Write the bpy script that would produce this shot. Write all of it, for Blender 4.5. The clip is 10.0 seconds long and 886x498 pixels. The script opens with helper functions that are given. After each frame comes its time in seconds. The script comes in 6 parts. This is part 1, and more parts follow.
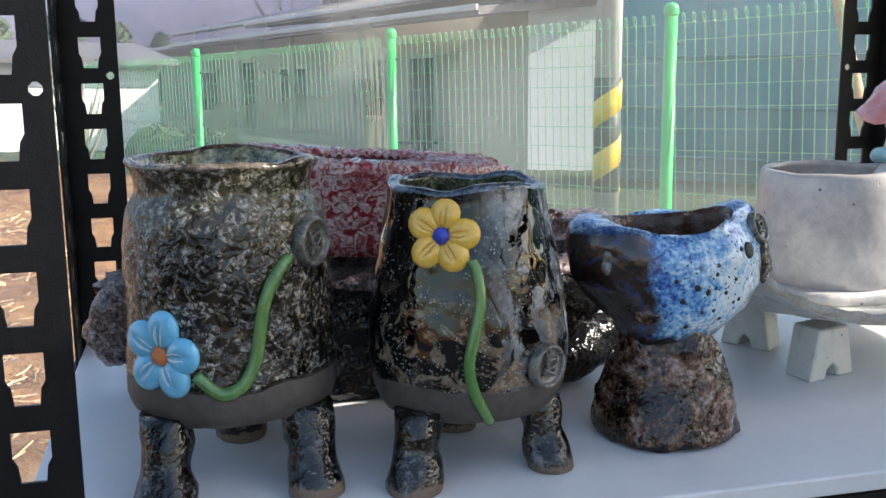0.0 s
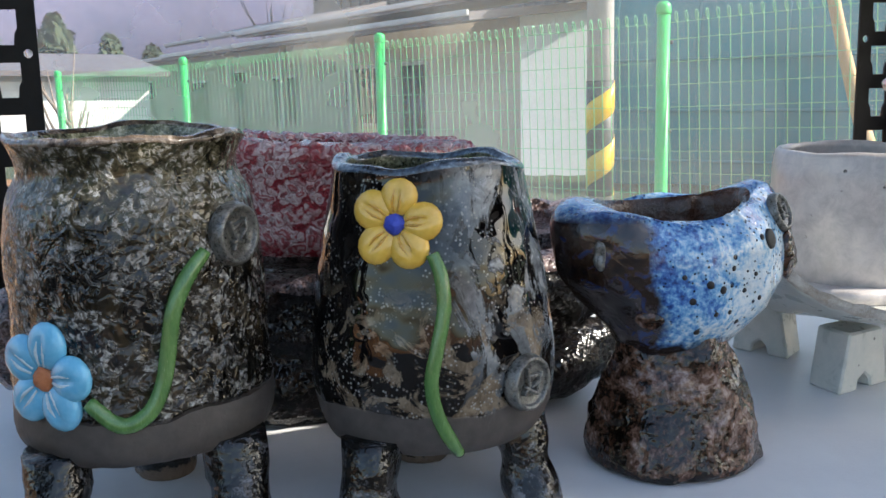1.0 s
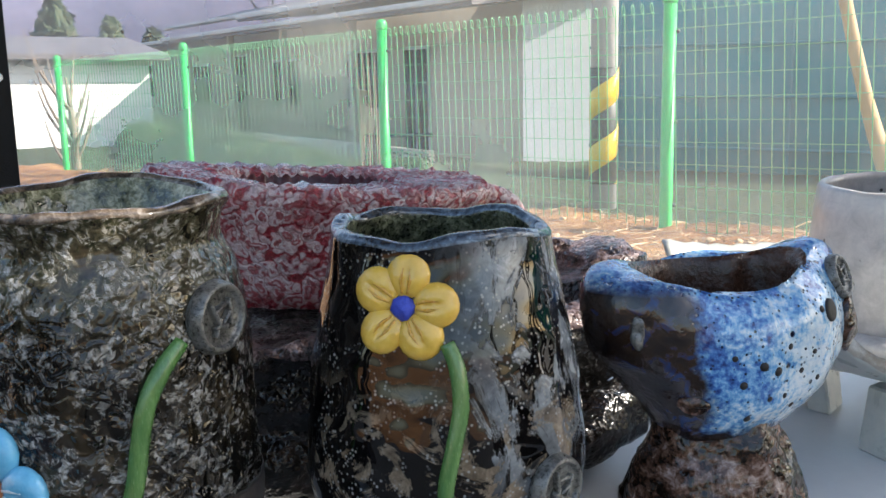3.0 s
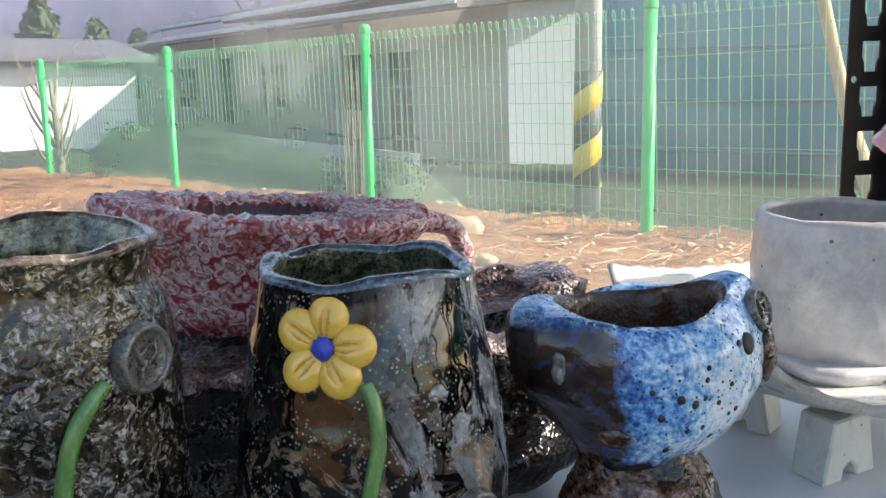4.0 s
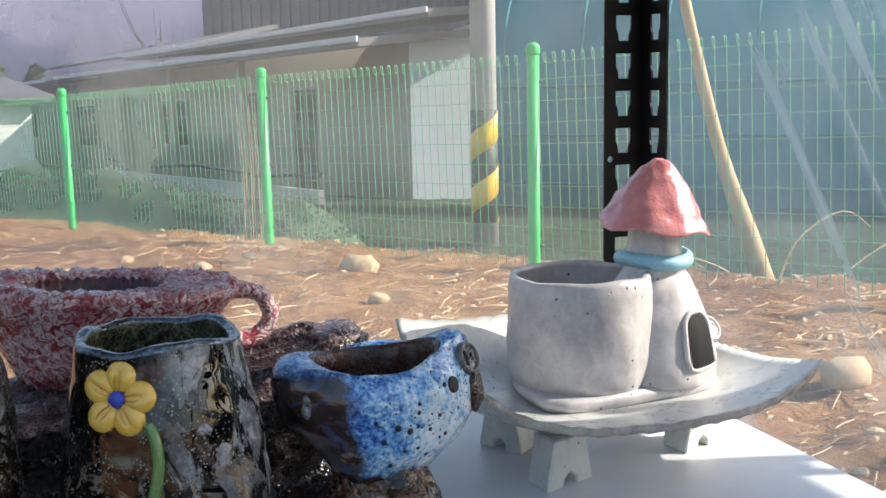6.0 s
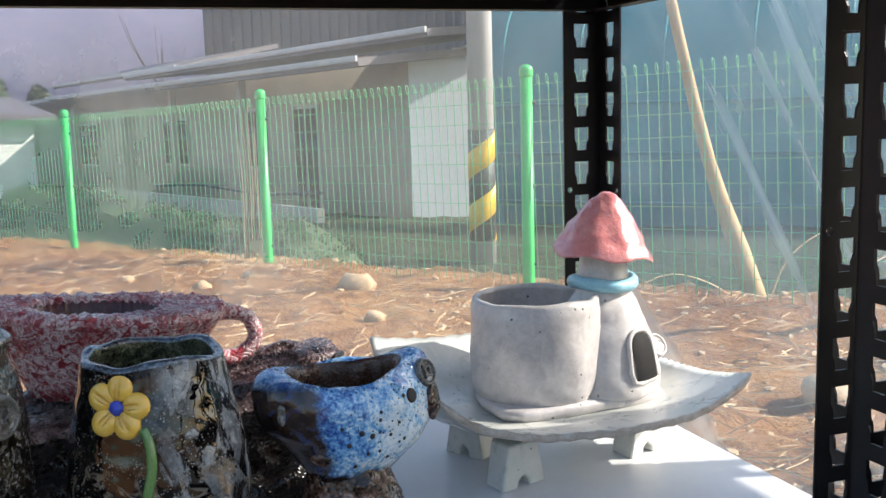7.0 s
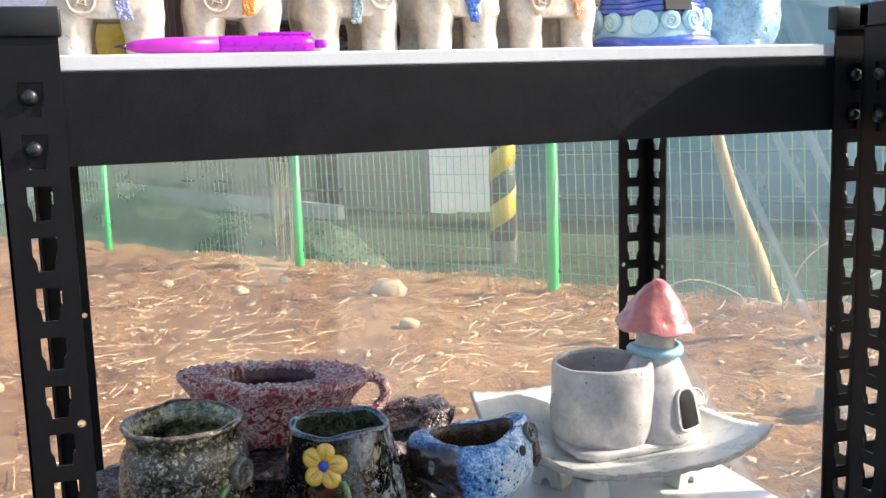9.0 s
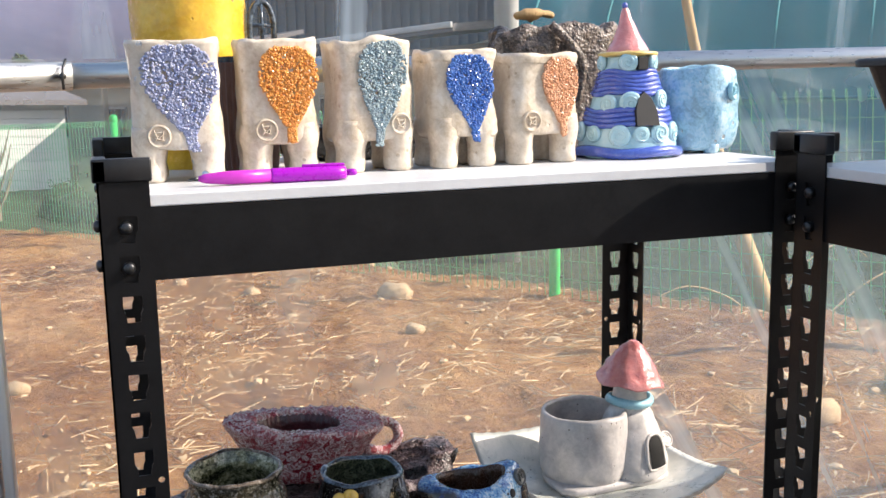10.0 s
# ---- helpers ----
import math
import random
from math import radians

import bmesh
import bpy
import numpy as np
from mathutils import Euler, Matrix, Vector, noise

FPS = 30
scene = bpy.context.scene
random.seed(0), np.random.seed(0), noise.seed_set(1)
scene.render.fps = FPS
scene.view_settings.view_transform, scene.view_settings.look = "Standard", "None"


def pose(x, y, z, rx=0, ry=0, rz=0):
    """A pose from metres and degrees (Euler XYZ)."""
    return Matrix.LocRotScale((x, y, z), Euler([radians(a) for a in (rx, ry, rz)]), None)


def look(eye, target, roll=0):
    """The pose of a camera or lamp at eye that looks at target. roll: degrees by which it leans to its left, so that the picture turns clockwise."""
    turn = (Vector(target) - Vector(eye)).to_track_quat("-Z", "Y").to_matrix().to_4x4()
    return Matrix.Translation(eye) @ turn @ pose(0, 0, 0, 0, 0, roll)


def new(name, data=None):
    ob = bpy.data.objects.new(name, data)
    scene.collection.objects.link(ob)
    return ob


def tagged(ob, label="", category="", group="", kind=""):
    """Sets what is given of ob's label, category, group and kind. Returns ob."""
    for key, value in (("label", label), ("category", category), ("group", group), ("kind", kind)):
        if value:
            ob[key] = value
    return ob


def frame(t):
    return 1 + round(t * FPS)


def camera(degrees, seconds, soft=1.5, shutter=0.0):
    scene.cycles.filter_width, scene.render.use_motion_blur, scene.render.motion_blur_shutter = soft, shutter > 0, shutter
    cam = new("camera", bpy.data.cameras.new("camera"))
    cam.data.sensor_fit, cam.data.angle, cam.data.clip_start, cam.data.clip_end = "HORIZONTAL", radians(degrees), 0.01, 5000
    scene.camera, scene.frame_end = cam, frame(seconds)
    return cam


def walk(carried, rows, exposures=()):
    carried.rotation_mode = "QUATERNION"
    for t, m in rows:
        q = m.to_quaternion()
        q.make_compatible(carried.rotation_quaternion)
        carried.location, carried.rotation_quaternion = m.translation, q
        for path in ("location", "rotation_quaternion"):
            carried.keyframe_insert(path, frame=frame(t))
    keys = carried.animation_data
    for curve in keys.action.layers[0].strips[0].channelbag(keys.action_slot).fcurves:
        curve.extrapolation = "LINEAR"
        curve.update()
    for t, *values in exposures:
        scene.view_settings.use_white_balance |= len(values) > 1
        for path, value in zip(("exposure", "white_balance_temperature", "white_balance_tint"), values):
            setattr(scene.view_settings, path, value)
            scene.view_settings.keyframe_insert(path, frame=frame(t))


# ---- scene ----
cam = camera(47.7, 10.0)
PATH = [
    (0, (0.094, -0.415, 0.648), (0.558, 1.494, 0.275), -0.5),
    (0.5, (0.123, -0.363, 0.632), (0.592, 1.546, 0.267), -1.1),
    (1, (0.131, -0.331, 0.624), (0.605, 1.578, 0.266), -1.3),
    (1.5, (0.127, -0.292, 0.625), (0.604, 1.617, 0.264), -1.3),
    (2, (0.124, -0.271, 0.633), (0.6, 1.634, 0.255), -1.3),
    (3.5, (0.154, -0.27, 0.654), (0.622, 1.635, 0.264), -1.1),
    (4, (0.163, -0.284, 0.664), (0.657, 1.615, 0.277), -1.1),
    (4.5, (0.173, -0.329, 0.688), (0.733, 1.553, 0.308), -0.9),
    (5, (0.185, -0.374, 0.698), (0.8, 1.495, 0.336), -0.8),
    (5.5, (0.195, -0.408, 0.708), (0.845, 1.453, 0.367), -1.1),
    (5.7, (0.198, -0.419, 0.708), (0.866, 1.437, 0.376), -1.2),
    (6.8, (0.198, -0.494, 0.719), (0.865, 1.367, 0.413), -1.5),
    (7, (0.197, -0.517, 0.727), (0.866, 1.345, 0.436), -1.5),
    (7.5, (0.182, -0.572, 0.743), (0.856, 1.29, 0.469), -1.7),
    (8, (0.139, -0.6, 0.755), (0.811, 1.263, 0.48), -1.7),
    (8.5, (0.092, -0.633, 0.789), (0.752, 1.232, 0.501), -1.6),
    (9, (0.056, -0.689, 0.85), (0.699, 1.179, 0.54), -1.7),
    (9.5, (0.039, -0.775, 0.923), (0.676, 1.093, 0.597), -1.3),
    (10, (0.006, -0.839, 0.967), (0.637, 1.029, 0.634), -1.1),
]
walk(cam, [(t, look(eye, target, roll)) for t, eye, target, roll in PATH], exposures=[(0, 1.22, 6150, 11), (3.5, 1.36, 6200, 11), (5.5, 0.92, 6100, 11), (7.5, 1.02, 6100, 11), (8.5, 1.16, 6200, 12), (10, 0.82, 6400, 13.5)])

# ---- world and sun ----
SUN_DIR = Vector((0.800, -0.245, 0.548)).normalized()
world = bpy.data.worlds.new("sky")
scene.world = world
world.use_nodes = True
wn = world.node_tree
sky = wn.nodes.new("ShaderNodeTexSky")
sky.sky_type = "NISHITA"
sky.sun_disc = False
sky.sun_elevation = math.asin(SUN_DIR.z)
sky.sun_rotation = math.atan2(SUN_DIR.x, SUN_DIR.y)
sky.air_density = 1.2
sky.dust_density = 2.0
wn.nodes["Background"].inputs["Strength"].default_value = 0.15
wn.links.new(sky.outputs[0], wn.nodes["Background"].inputs["Color"])
sun_data = bpy.data.lights.new("sun", "SUN")
sun_data.energy, sun_data.angle, sun_data.color = 5.0, radians(0.6), (1.0, 0.90, 0.76)
sun = new("sun", sun_data)
sun.matrix_world = look(SUN_DIR * 30, (0, 0, 0))

# ---- measures ----
RX, RY = 0.682, 0.365          # rack footprint
S, T = 0.4375, 0.880            # tops of the middle and upper boards
POST_TOP, GROUND, FLOOR = 0.905, -0.02, -0.010


# ---- material helpers ----
def nodes_of(name):
    m = bpy.data.materials.new(name)
    m.use_nodes = True
    nt = m.node_tree
    return m, nt, nt.nodes["Principled BSDF"]


def coords(nt, stretch=(1, 1, 1)):
    tc = nt.nodes.new("ShaderNodeTexCoord")
    mp = nt.nodes.new("ShaderNodeMapping")
    mp.inputs["Scale"].default_value = stretch
    nt.links.new(tc.outputs["Object"], mp.inputs["Vector"])
    return mp.outputs["Vector"]


def noise_tex(nt, vec, scale, detail=5.0, rough=0.6, distort=0.0):
    n = nt.nodes.new("ShaderNodeTexNoise")
    n.inputs["Scale"].default_value = scale
    n.inputs["Detail"].default_value = detail
    n.inputs["Roughness"].default_value = rough
    n.inputs["Distortion"].default_value = distort
    nt.links.new(vec, n.inputs["Vector"])
    return n.outputs["Fac"]


def vor_tex(nt, vec, scale, feature="F1"):
    n = nt.nodes.new("ShaderNodeTexVoronoi")
    n.feature = feature
    n.inputs["Scale"].default_value = scale
    nt.links.new(vec, n.inputs["Vector"])
    return n.outputs["Distance"]


def ramp(nt, fac, stops, sharp="LINEAR"):
    r = nt.nodes.new("ShaderNodeValToRGB")
    r.color_ramp.interpolation = sharp
    while len(r.color_ramp.elements) < len(stops):
        r.color_ramp.elements.new(0.5)
    for e, (p, c) in zip(r.color_ramp.elements, stops):
        e.position = p
        e.color = (c, c, c, 1) if isinstance(c, (int, float)) else (*c, 1)
    nt.links.new(fac, r.inputs["Fac"])
    return r.outputs["Color"]


def mixc(nt, fac, a, b, mode="MIX"):
    n = nt.nodes.new("ShaderNodeMix")
    n.data_type, n.blend_type = "RGBA", mode
    for sock, v in ((n.inputs[0], fac), (n.inputs[6], a), (n.inputs[7], b)):
        if isinstance(v, (int, float)):
            sock.default_value = v
        elif isinstance(v, tuple):
            sock.default_value = (*v, 1)
        else:
            nt.links.new(v, sock)
    return n.outputs[2]


def calc(nt, op, a, b=0.0):
    n = nt.nodes.new("ShaderNodeMath")
    n.operation = op
    for sock, v in ((n.inputs[0], a), (n.inputs[1], b)):
        if isinstance(v, (int, float)):
            sock.default_value = v
        else:
            nt.links.new(v, sock)
    return n.outputs[0]


def bump(nt, p, height, strength, dist):
    b = nt.nodes.new("ShaderNodeBump")
    b.inputs["Strength"].default_value = strength
    b.inputs["Distance"].default_value = dist
    nt.links.new(height, b.inputs["Height"])
    nt.links.new(b.outputs["Normal"], p.inputs["Normal"])
    nt.links.new(b.outputs["Normal"], p.inputs["Coat Normal"])


def height_of(nt):
    tc = nt.nodes.new("ShaderNodeTexCoord")
    sp = nt.nodes.new("ShaderNodeSeparateXYZ")
    nt.links.new(tc.outputs["Object"], sp.inputs[0])
    return sp.outputs


def plain(name, a, b, scale, rough=0.5, metal=0.0, relief=0.0, relief_scale=200.0, stretch=(1, 1, 1), coat=0.0, spec=0.5):
    """Two tones mottled at two sizes, with fine relief."""
    m, nt, p = nodes_of(name)
    v = coords(nt, stretch)
    big, fine = noise_tex(nt, v, scale), noise_tex(nt, v, scale * 9)
    f = calc(nt, "ADD", calc(nt, "MULTIPLY", big, 0.65), calc(nt, "MULTIPLY", fine, 0.35))
    nt.links.new(ramp(nt, f, [(0.32, a), (0.68, b)]), p.inputs["Base Color"])
    nt.links.new(ramp(nt, fine, [(0.3, max(rough - 0.08, 0)), (0.7, min(rough + 0.1, 1))]), p.inputs["Roughness"])
    p.inputs["Metallic"].default_value = metal
    p.inputs["Specular IOR Level"].default_value = spec
    p.inputs["Coat Weight"].default_value = coat
    p.inputs["Coat Roughness"].default_value = 0.08
    if relief:
        bump(nt, p, noise_tex(nt, v, relief_scale), 0.6, relief)
    return m


def glaze(name, stops, scale, rough_lo, rough_hi, relief, spots=None, band=None, distort=1.0, metal=0.0, coat=0.35):
    """A mottled kiln glaze. spots: (scale, size, colour, strength). band: (height, colour) of bare clay below a glaze line."""
    m, nt, p = nodes_of(name)
    v = coords(nt)
    big = noise_tex(nt, v, scale, 8.0, 0.68, distort)
    fine = noise_tex(nt, v, scale * 7, 6.0, 0.7, 0.6)
    f = calc(nt, "ADD", calc(nt, "MULTIPLY", big, 0.6), calc(nt, "MULTIPLY", fine, 0.4))
    f = calc(nt, "ADD", calc(nt, "MULTIPLY", calc(nt, "SUBTRACT", f, 0.5), 2.0), 0.5)
    col = ramp(nt, f, stops)
    rough = ramp(nt, fine, [(0.35, rough_lo), (0.65, rough_hi)])
    rel = calc(nt, "ADD", calc(nt, "MULTIPLY", noise_tex(nt, v, scale * 2.0, 2.0, 0.5, 0.3), 0.55), calc(nt, "MULTIPLY", noise_tex(nt, v, scale * 6.0, 1.5, 0.5, 0.2), 0.45))
    if spots:
        s_scale, size, s_col, amount = spots
        dots = ramp(nt, vor_tex(nt, v, s_scale), [(size * 0.7, 1.0), (size, 0.0)])
        keep = ramp(nt, noise_tex(nt, v, s_scale * 0.45), [(0.5, 0.0), (0.56, amount)])
        d = calc(nt, "MULTIPLY", dots, keep)
        col = mixc(nt, d, col, s_col)
        rel = calc(nt, "SUBTRACT", rel, calc(nt, "MULTIPLY", d, 0.8))
    if band:
        z0, bare = band
        z = calc(nt, "ADD", height_of(nt)[2], calc(nt, "MULTIPLY", calc(nt, "SUBTRACT", big, 0.5), 0.02))
        k = ramp(nt, calc(nt, "MULTIPLY", calc(nt, "SUBTRACT", z, z0 - 0.01), 50.0), [(0.47, 0.0), (0.53, 1.0)])
        tone = ramp(nt, fine, [(0.3, tuple(c * 0.75 for c in bare)), (0.7, tuple(c * 1.2 for c in bare))])
        col = mixc(nt, k, tone, col)
        rough = mixc(nt, k, (0.62, 0.62, 0.62), rough)
    nt.links.new(col, p.inputs["Base Color"])
    nt.links.new(rough, p.inputs["Roughness"])
    p.inputs["Metallic"].default_value = metal
    p.inputs["Coat Weight"].default_value = coat
    p.inputs["Coat Roughness"].default_value = 0.06
    bump(nt, p, rel, 1.0, relief)
    return m


def fade(nt, v, a, b):
    """0 below a, 1 above b."""
    n = nt.nodes.new("ShaderNodeMapRange")
    n.inputs[1].default_value, n.inputs[2].default_value = a, b
    nt.links.new(v, n.inputs[0])
    return n.outputs[0]


def both(nt, a, b):
    return calc(nt, "MULTIPLY", a, b)


def finish(nt, p, col, rough, height, relief, coat=0.5):
    nt.links.new(col, p.inputs["Base Color"])
    nt.links.new(rough, p.inputs["Roughness"])
    p.inputs["Coat Weight"].default_value = coat
    p.inputs["Coat Roughness"].default_value = 0.05
    bump(nt, p, height, 1.0, relief)


def bare_foot(nt, col, rough, z0, bare):
    """Unglazed clay below a wavering glaze line."""
    v = coords(nt)
    z = calc(nt, "ADD", height_of(nt)[2], both(nt, calc(nt, "SUBTRACT", noise_tex(nt, v, 30.0, 3.0), 0.5), 0.012))
    k = fade(nt, z, z0 - 0.001, z0 + 0.001)
    tone = ramp(nt, noise_tex(nt, v, 160.0), [(0.3, tuple(c * 0.75 for c in bare)), (0.7, tuple(c * 1.2 for c in bare))])
    return mixc(nt, k, tone, col), mixc(nt, k, (0.6, 0.6, 0.6), rough), k


def crust_glaze(name, z0):
    """Black-brown glaze under a pitted grey-white crust; greener and smoother towards the rim."""
    m, nt, p = nodes_of(name)
    v = coords(nt)
    big, mid = noise_tex(nt, v, 26.0, 3.0, 0.6, 0.8), noise_tex(nt, v, 150.0, 4.0, 0.6, 1.2)
    fine, grit = noise_tex(nt, v, 340.0, 3.0, 0.6, 0.8), noise_tex(nt, v, 520.0, 2.0)
    z = height_of(nt)[2]
    col = ramp(nt, big, [(0.35, (0.002, 0.002, 0.002)), (0.50, (0.010, 0.008, 0.005)), (0.60, (0.030, 0.022, 0.012)), (0.70, (0.010, 0.012, 0.020))])
    top = fade(nt, calc(nt, "ADD", z, both(nt, calc(nt, "SUBTRACT", big, 0.5), 0.05)), 0.112, 0.138)
    col = mixc(nt, both(nt, top, ramp(nt, mid, [(0.40, 0.1), (0.58, 1.0)])), col, ramp(nt, fine, [(0.35, (0.022, 0.026, 0.012)), (0.65, (0.17, 0.145, 0.085))]))
    crust = both(nt, ramp(nt, mid, [(0.50, 0.0), (0.57, 1.0)]), ramp(nt, fine, [(0.44, 0.0), (0.56, 1.0)]))
    crust = both(nt, crust, ramp(nt, big, [(0.34, 0.25), (0.52, 1.0)]))
    col = mixc(nt, crust, col, ramp(nt, grit, [(0.35, (0.16, 0.14, 0.11)), (0.65, (0.44, 0.43, 0.41))]))
    rough = mixc(nt, crust, ramp(nt, fine, [(0.3, 0.03), (0.7, 0.10)]), (0.22, 0.22, 0.22))
    col, rough, k = bare_foot(nt, col, rough, z0, (0.060, 0.052, 0.047))
    h = calc(nt, "ADD", both(nt, noise_tex(nt, v, 125.0, 2.0, 0.5, 0.8), 0.72), calc(nt, "ADD", both(nt, noise_tex(nt, v, 230.0, 1.0), 0.18), both(nt, crust, 0.10)))
    h = both(nt, h, calc(nt, "ADD", both(nt, k, calc(nt, "SUBTRACT", 0.92, both(nt, top, 0.55))), 0.08))
    finish(nt, p, col, rough, h, 0.0056, 0.0)
    return m


def silver_glaze(name, z0):
    """Pooled black glaze with silver-grey runs over one flank, beige patches low down and fine white specks."""
    m, nt, p = nodes_of(name)
    v = coords(nt)
    runs = noise_tex(nt, coords(nt, (1, 1, 0.6)), 52.0, 8.0, 0.68, 0.8)
    big, fine = noise_tex(nt, v, 22.0, 4.0, 0.6, 0.7), noise_tex(nt, v, 150.0, 5.0, 0.7, 0.5)
    x, y, z = height_of(nt)
    black = ramp(nt, fine, [(0.35, (0.0012, 0.0012, 0.0014)), (0.7, (0.006, 0.005, 0.005))])
    flank = fade(nt, calc(nt, "ADD", x, both(nt, calc(nt, "SUBTRACT", big, 0.5), 0.05)), -0.012, 0.012)
    high = fade(nt, calc(nt, "ADD", z, both(nt, calc(nt, "SUBTRACT", big, 0.5), 0.08)), 0.045, 0.095)
    silver = both(nt, both(nt, flank, calc(nt, "ADD", both(nt, high, 0.75), 0.25)), ramp(nt, runs, [(0.475, 0.0), (0.515, 1.0)]))
    col = mixc(nt, silver, black, ramp(nt, fine, [(0.32, (0.09, 0.10, 0.11)), (0.66, (0.27, 0.29, 0.31))]))
    low = calc(nt, "SUBTRACT", 1.0, fade(nt, z, 0.075, 0.100))
    beige = both(nt, low, ramp(nt, noise_tex(nt, v, 64.0, 8.0, 0.68, 0.8), [(0.52, 0.0), (0.56, 1.0)]))
    col = mixc(nt, beige, col, ramp(nt, fine, [(0.3, (0.05, 0.034, 0.020)), (0.7, (0.26, 0.205, 0.145))]))
    specks = both(nt, ramp(nt, vor_tex(nt, v, 520.0), [(0.20, 1.0), (0.32, 0.0)]), ramp(nt, noise_tex(nt, v, 60.0), [(0.46, 0.0), (0.56, 0.8)]))
    col = mixc(nt, specks, col, (0.30, 0.29, 0.27))
    rough = mixc(nt, silver, (0.03, 0.03, 0.03), ramp(nt, fine, [(0.3, 0.12), (0.7, 0.34)]))
    col, rough, k = bare_foot(nt, col, rough, z0, (0.068, 0.058, 0.053))
    h = calc(nt, "ADD", both(nt, noise_tex(nt, v, 30.0, 1.0), 0.60), calc(nt, "ADD", both(nt, noise_tex(nt, v, 75.0, 1.0), 0.25), both(nt, silver, 0.05)))
    finish(nt, p, col, rough, h, 0.0036, 0.0)
    return m


def crackle_glaze(name):
    """Crimson glaze broken into curled pink-white flakes with dark seams."""
    m, nt, p = nodes_of(name)
    v = coords(nt)
    warp = nt.nodes.new("ShaderNodeTexNoise")
    warp.inputs["Scale"].default_value = 90.0
    nt.links.new(v, warp.inputs["Vector"])
    bent = nt.nodes.new("ShaderNodeVectorMath")
    bent.operation = "MULTIPLY_ADD"
    bent.inputs[1].default_value = (0.024, 0.024, 0.024)
    nt.links.new(warp.outputs["Color"], bent.inputs[0])
    nt.links.new(v, bent.inputs[2])
    bv = bent.outputs[0]
    seam = vor_tex(nt, bv, 108.0, "DISTANCE_TO_EDGE")
    cell = vor_tex(nt, bv, 108.0)
    big, fine = noise_tex(nt, v, 42.0, 4.0), noise_tex(nt, v, 330.0, 4.0, 0.7, 0.8)
    red = ramp(nt, fine, [(0.32, (0.14, 0.008, 0.014)), (0.60, (0.36, 0.025, 0.038)), (0.78, (0.45, 0.10, 0.10))])
    ringed = ramp(nt, calc(nt, "ADD", cell, both(nt, calc(nt, "SUBTRACT", fine, 0.5), 0.5)), [(0.10, 1.0), (0.24, 0.2), (0.36, 0.15), (0.48, 1.0), (0.62, 1.0), (0.74, 0.0)])
    pale = both(nt, ringed, ramp(nt, big, [(0.34, 0.15), (0.50, 1.0)]))
    col = mixc(nt, pale, red, ramp(nt, fine, [(0.3, (0.46, 0.24, 0.24)), (0.7, (0.74, 0.63, 0.62))]))
    col = mixc(nt, both(nt, ramp(nt, seam, [(0.02, 1.0), (0.06, 0.0)]), 0.35), col, (0.05, 0.006, 0.009))
    rough = ramp(nt, fine, [(0.3, 0.10), (0.7, 0.34)])
    finish(nt, p, col, rough, calc(nt, "ADD", both(nt, ramp(nt, seam, [(0.0, 0.0), (0.22, 1.0)]), 0.28), both(nt, fine, 0.6)), 0.0020, 0.5)
    return m


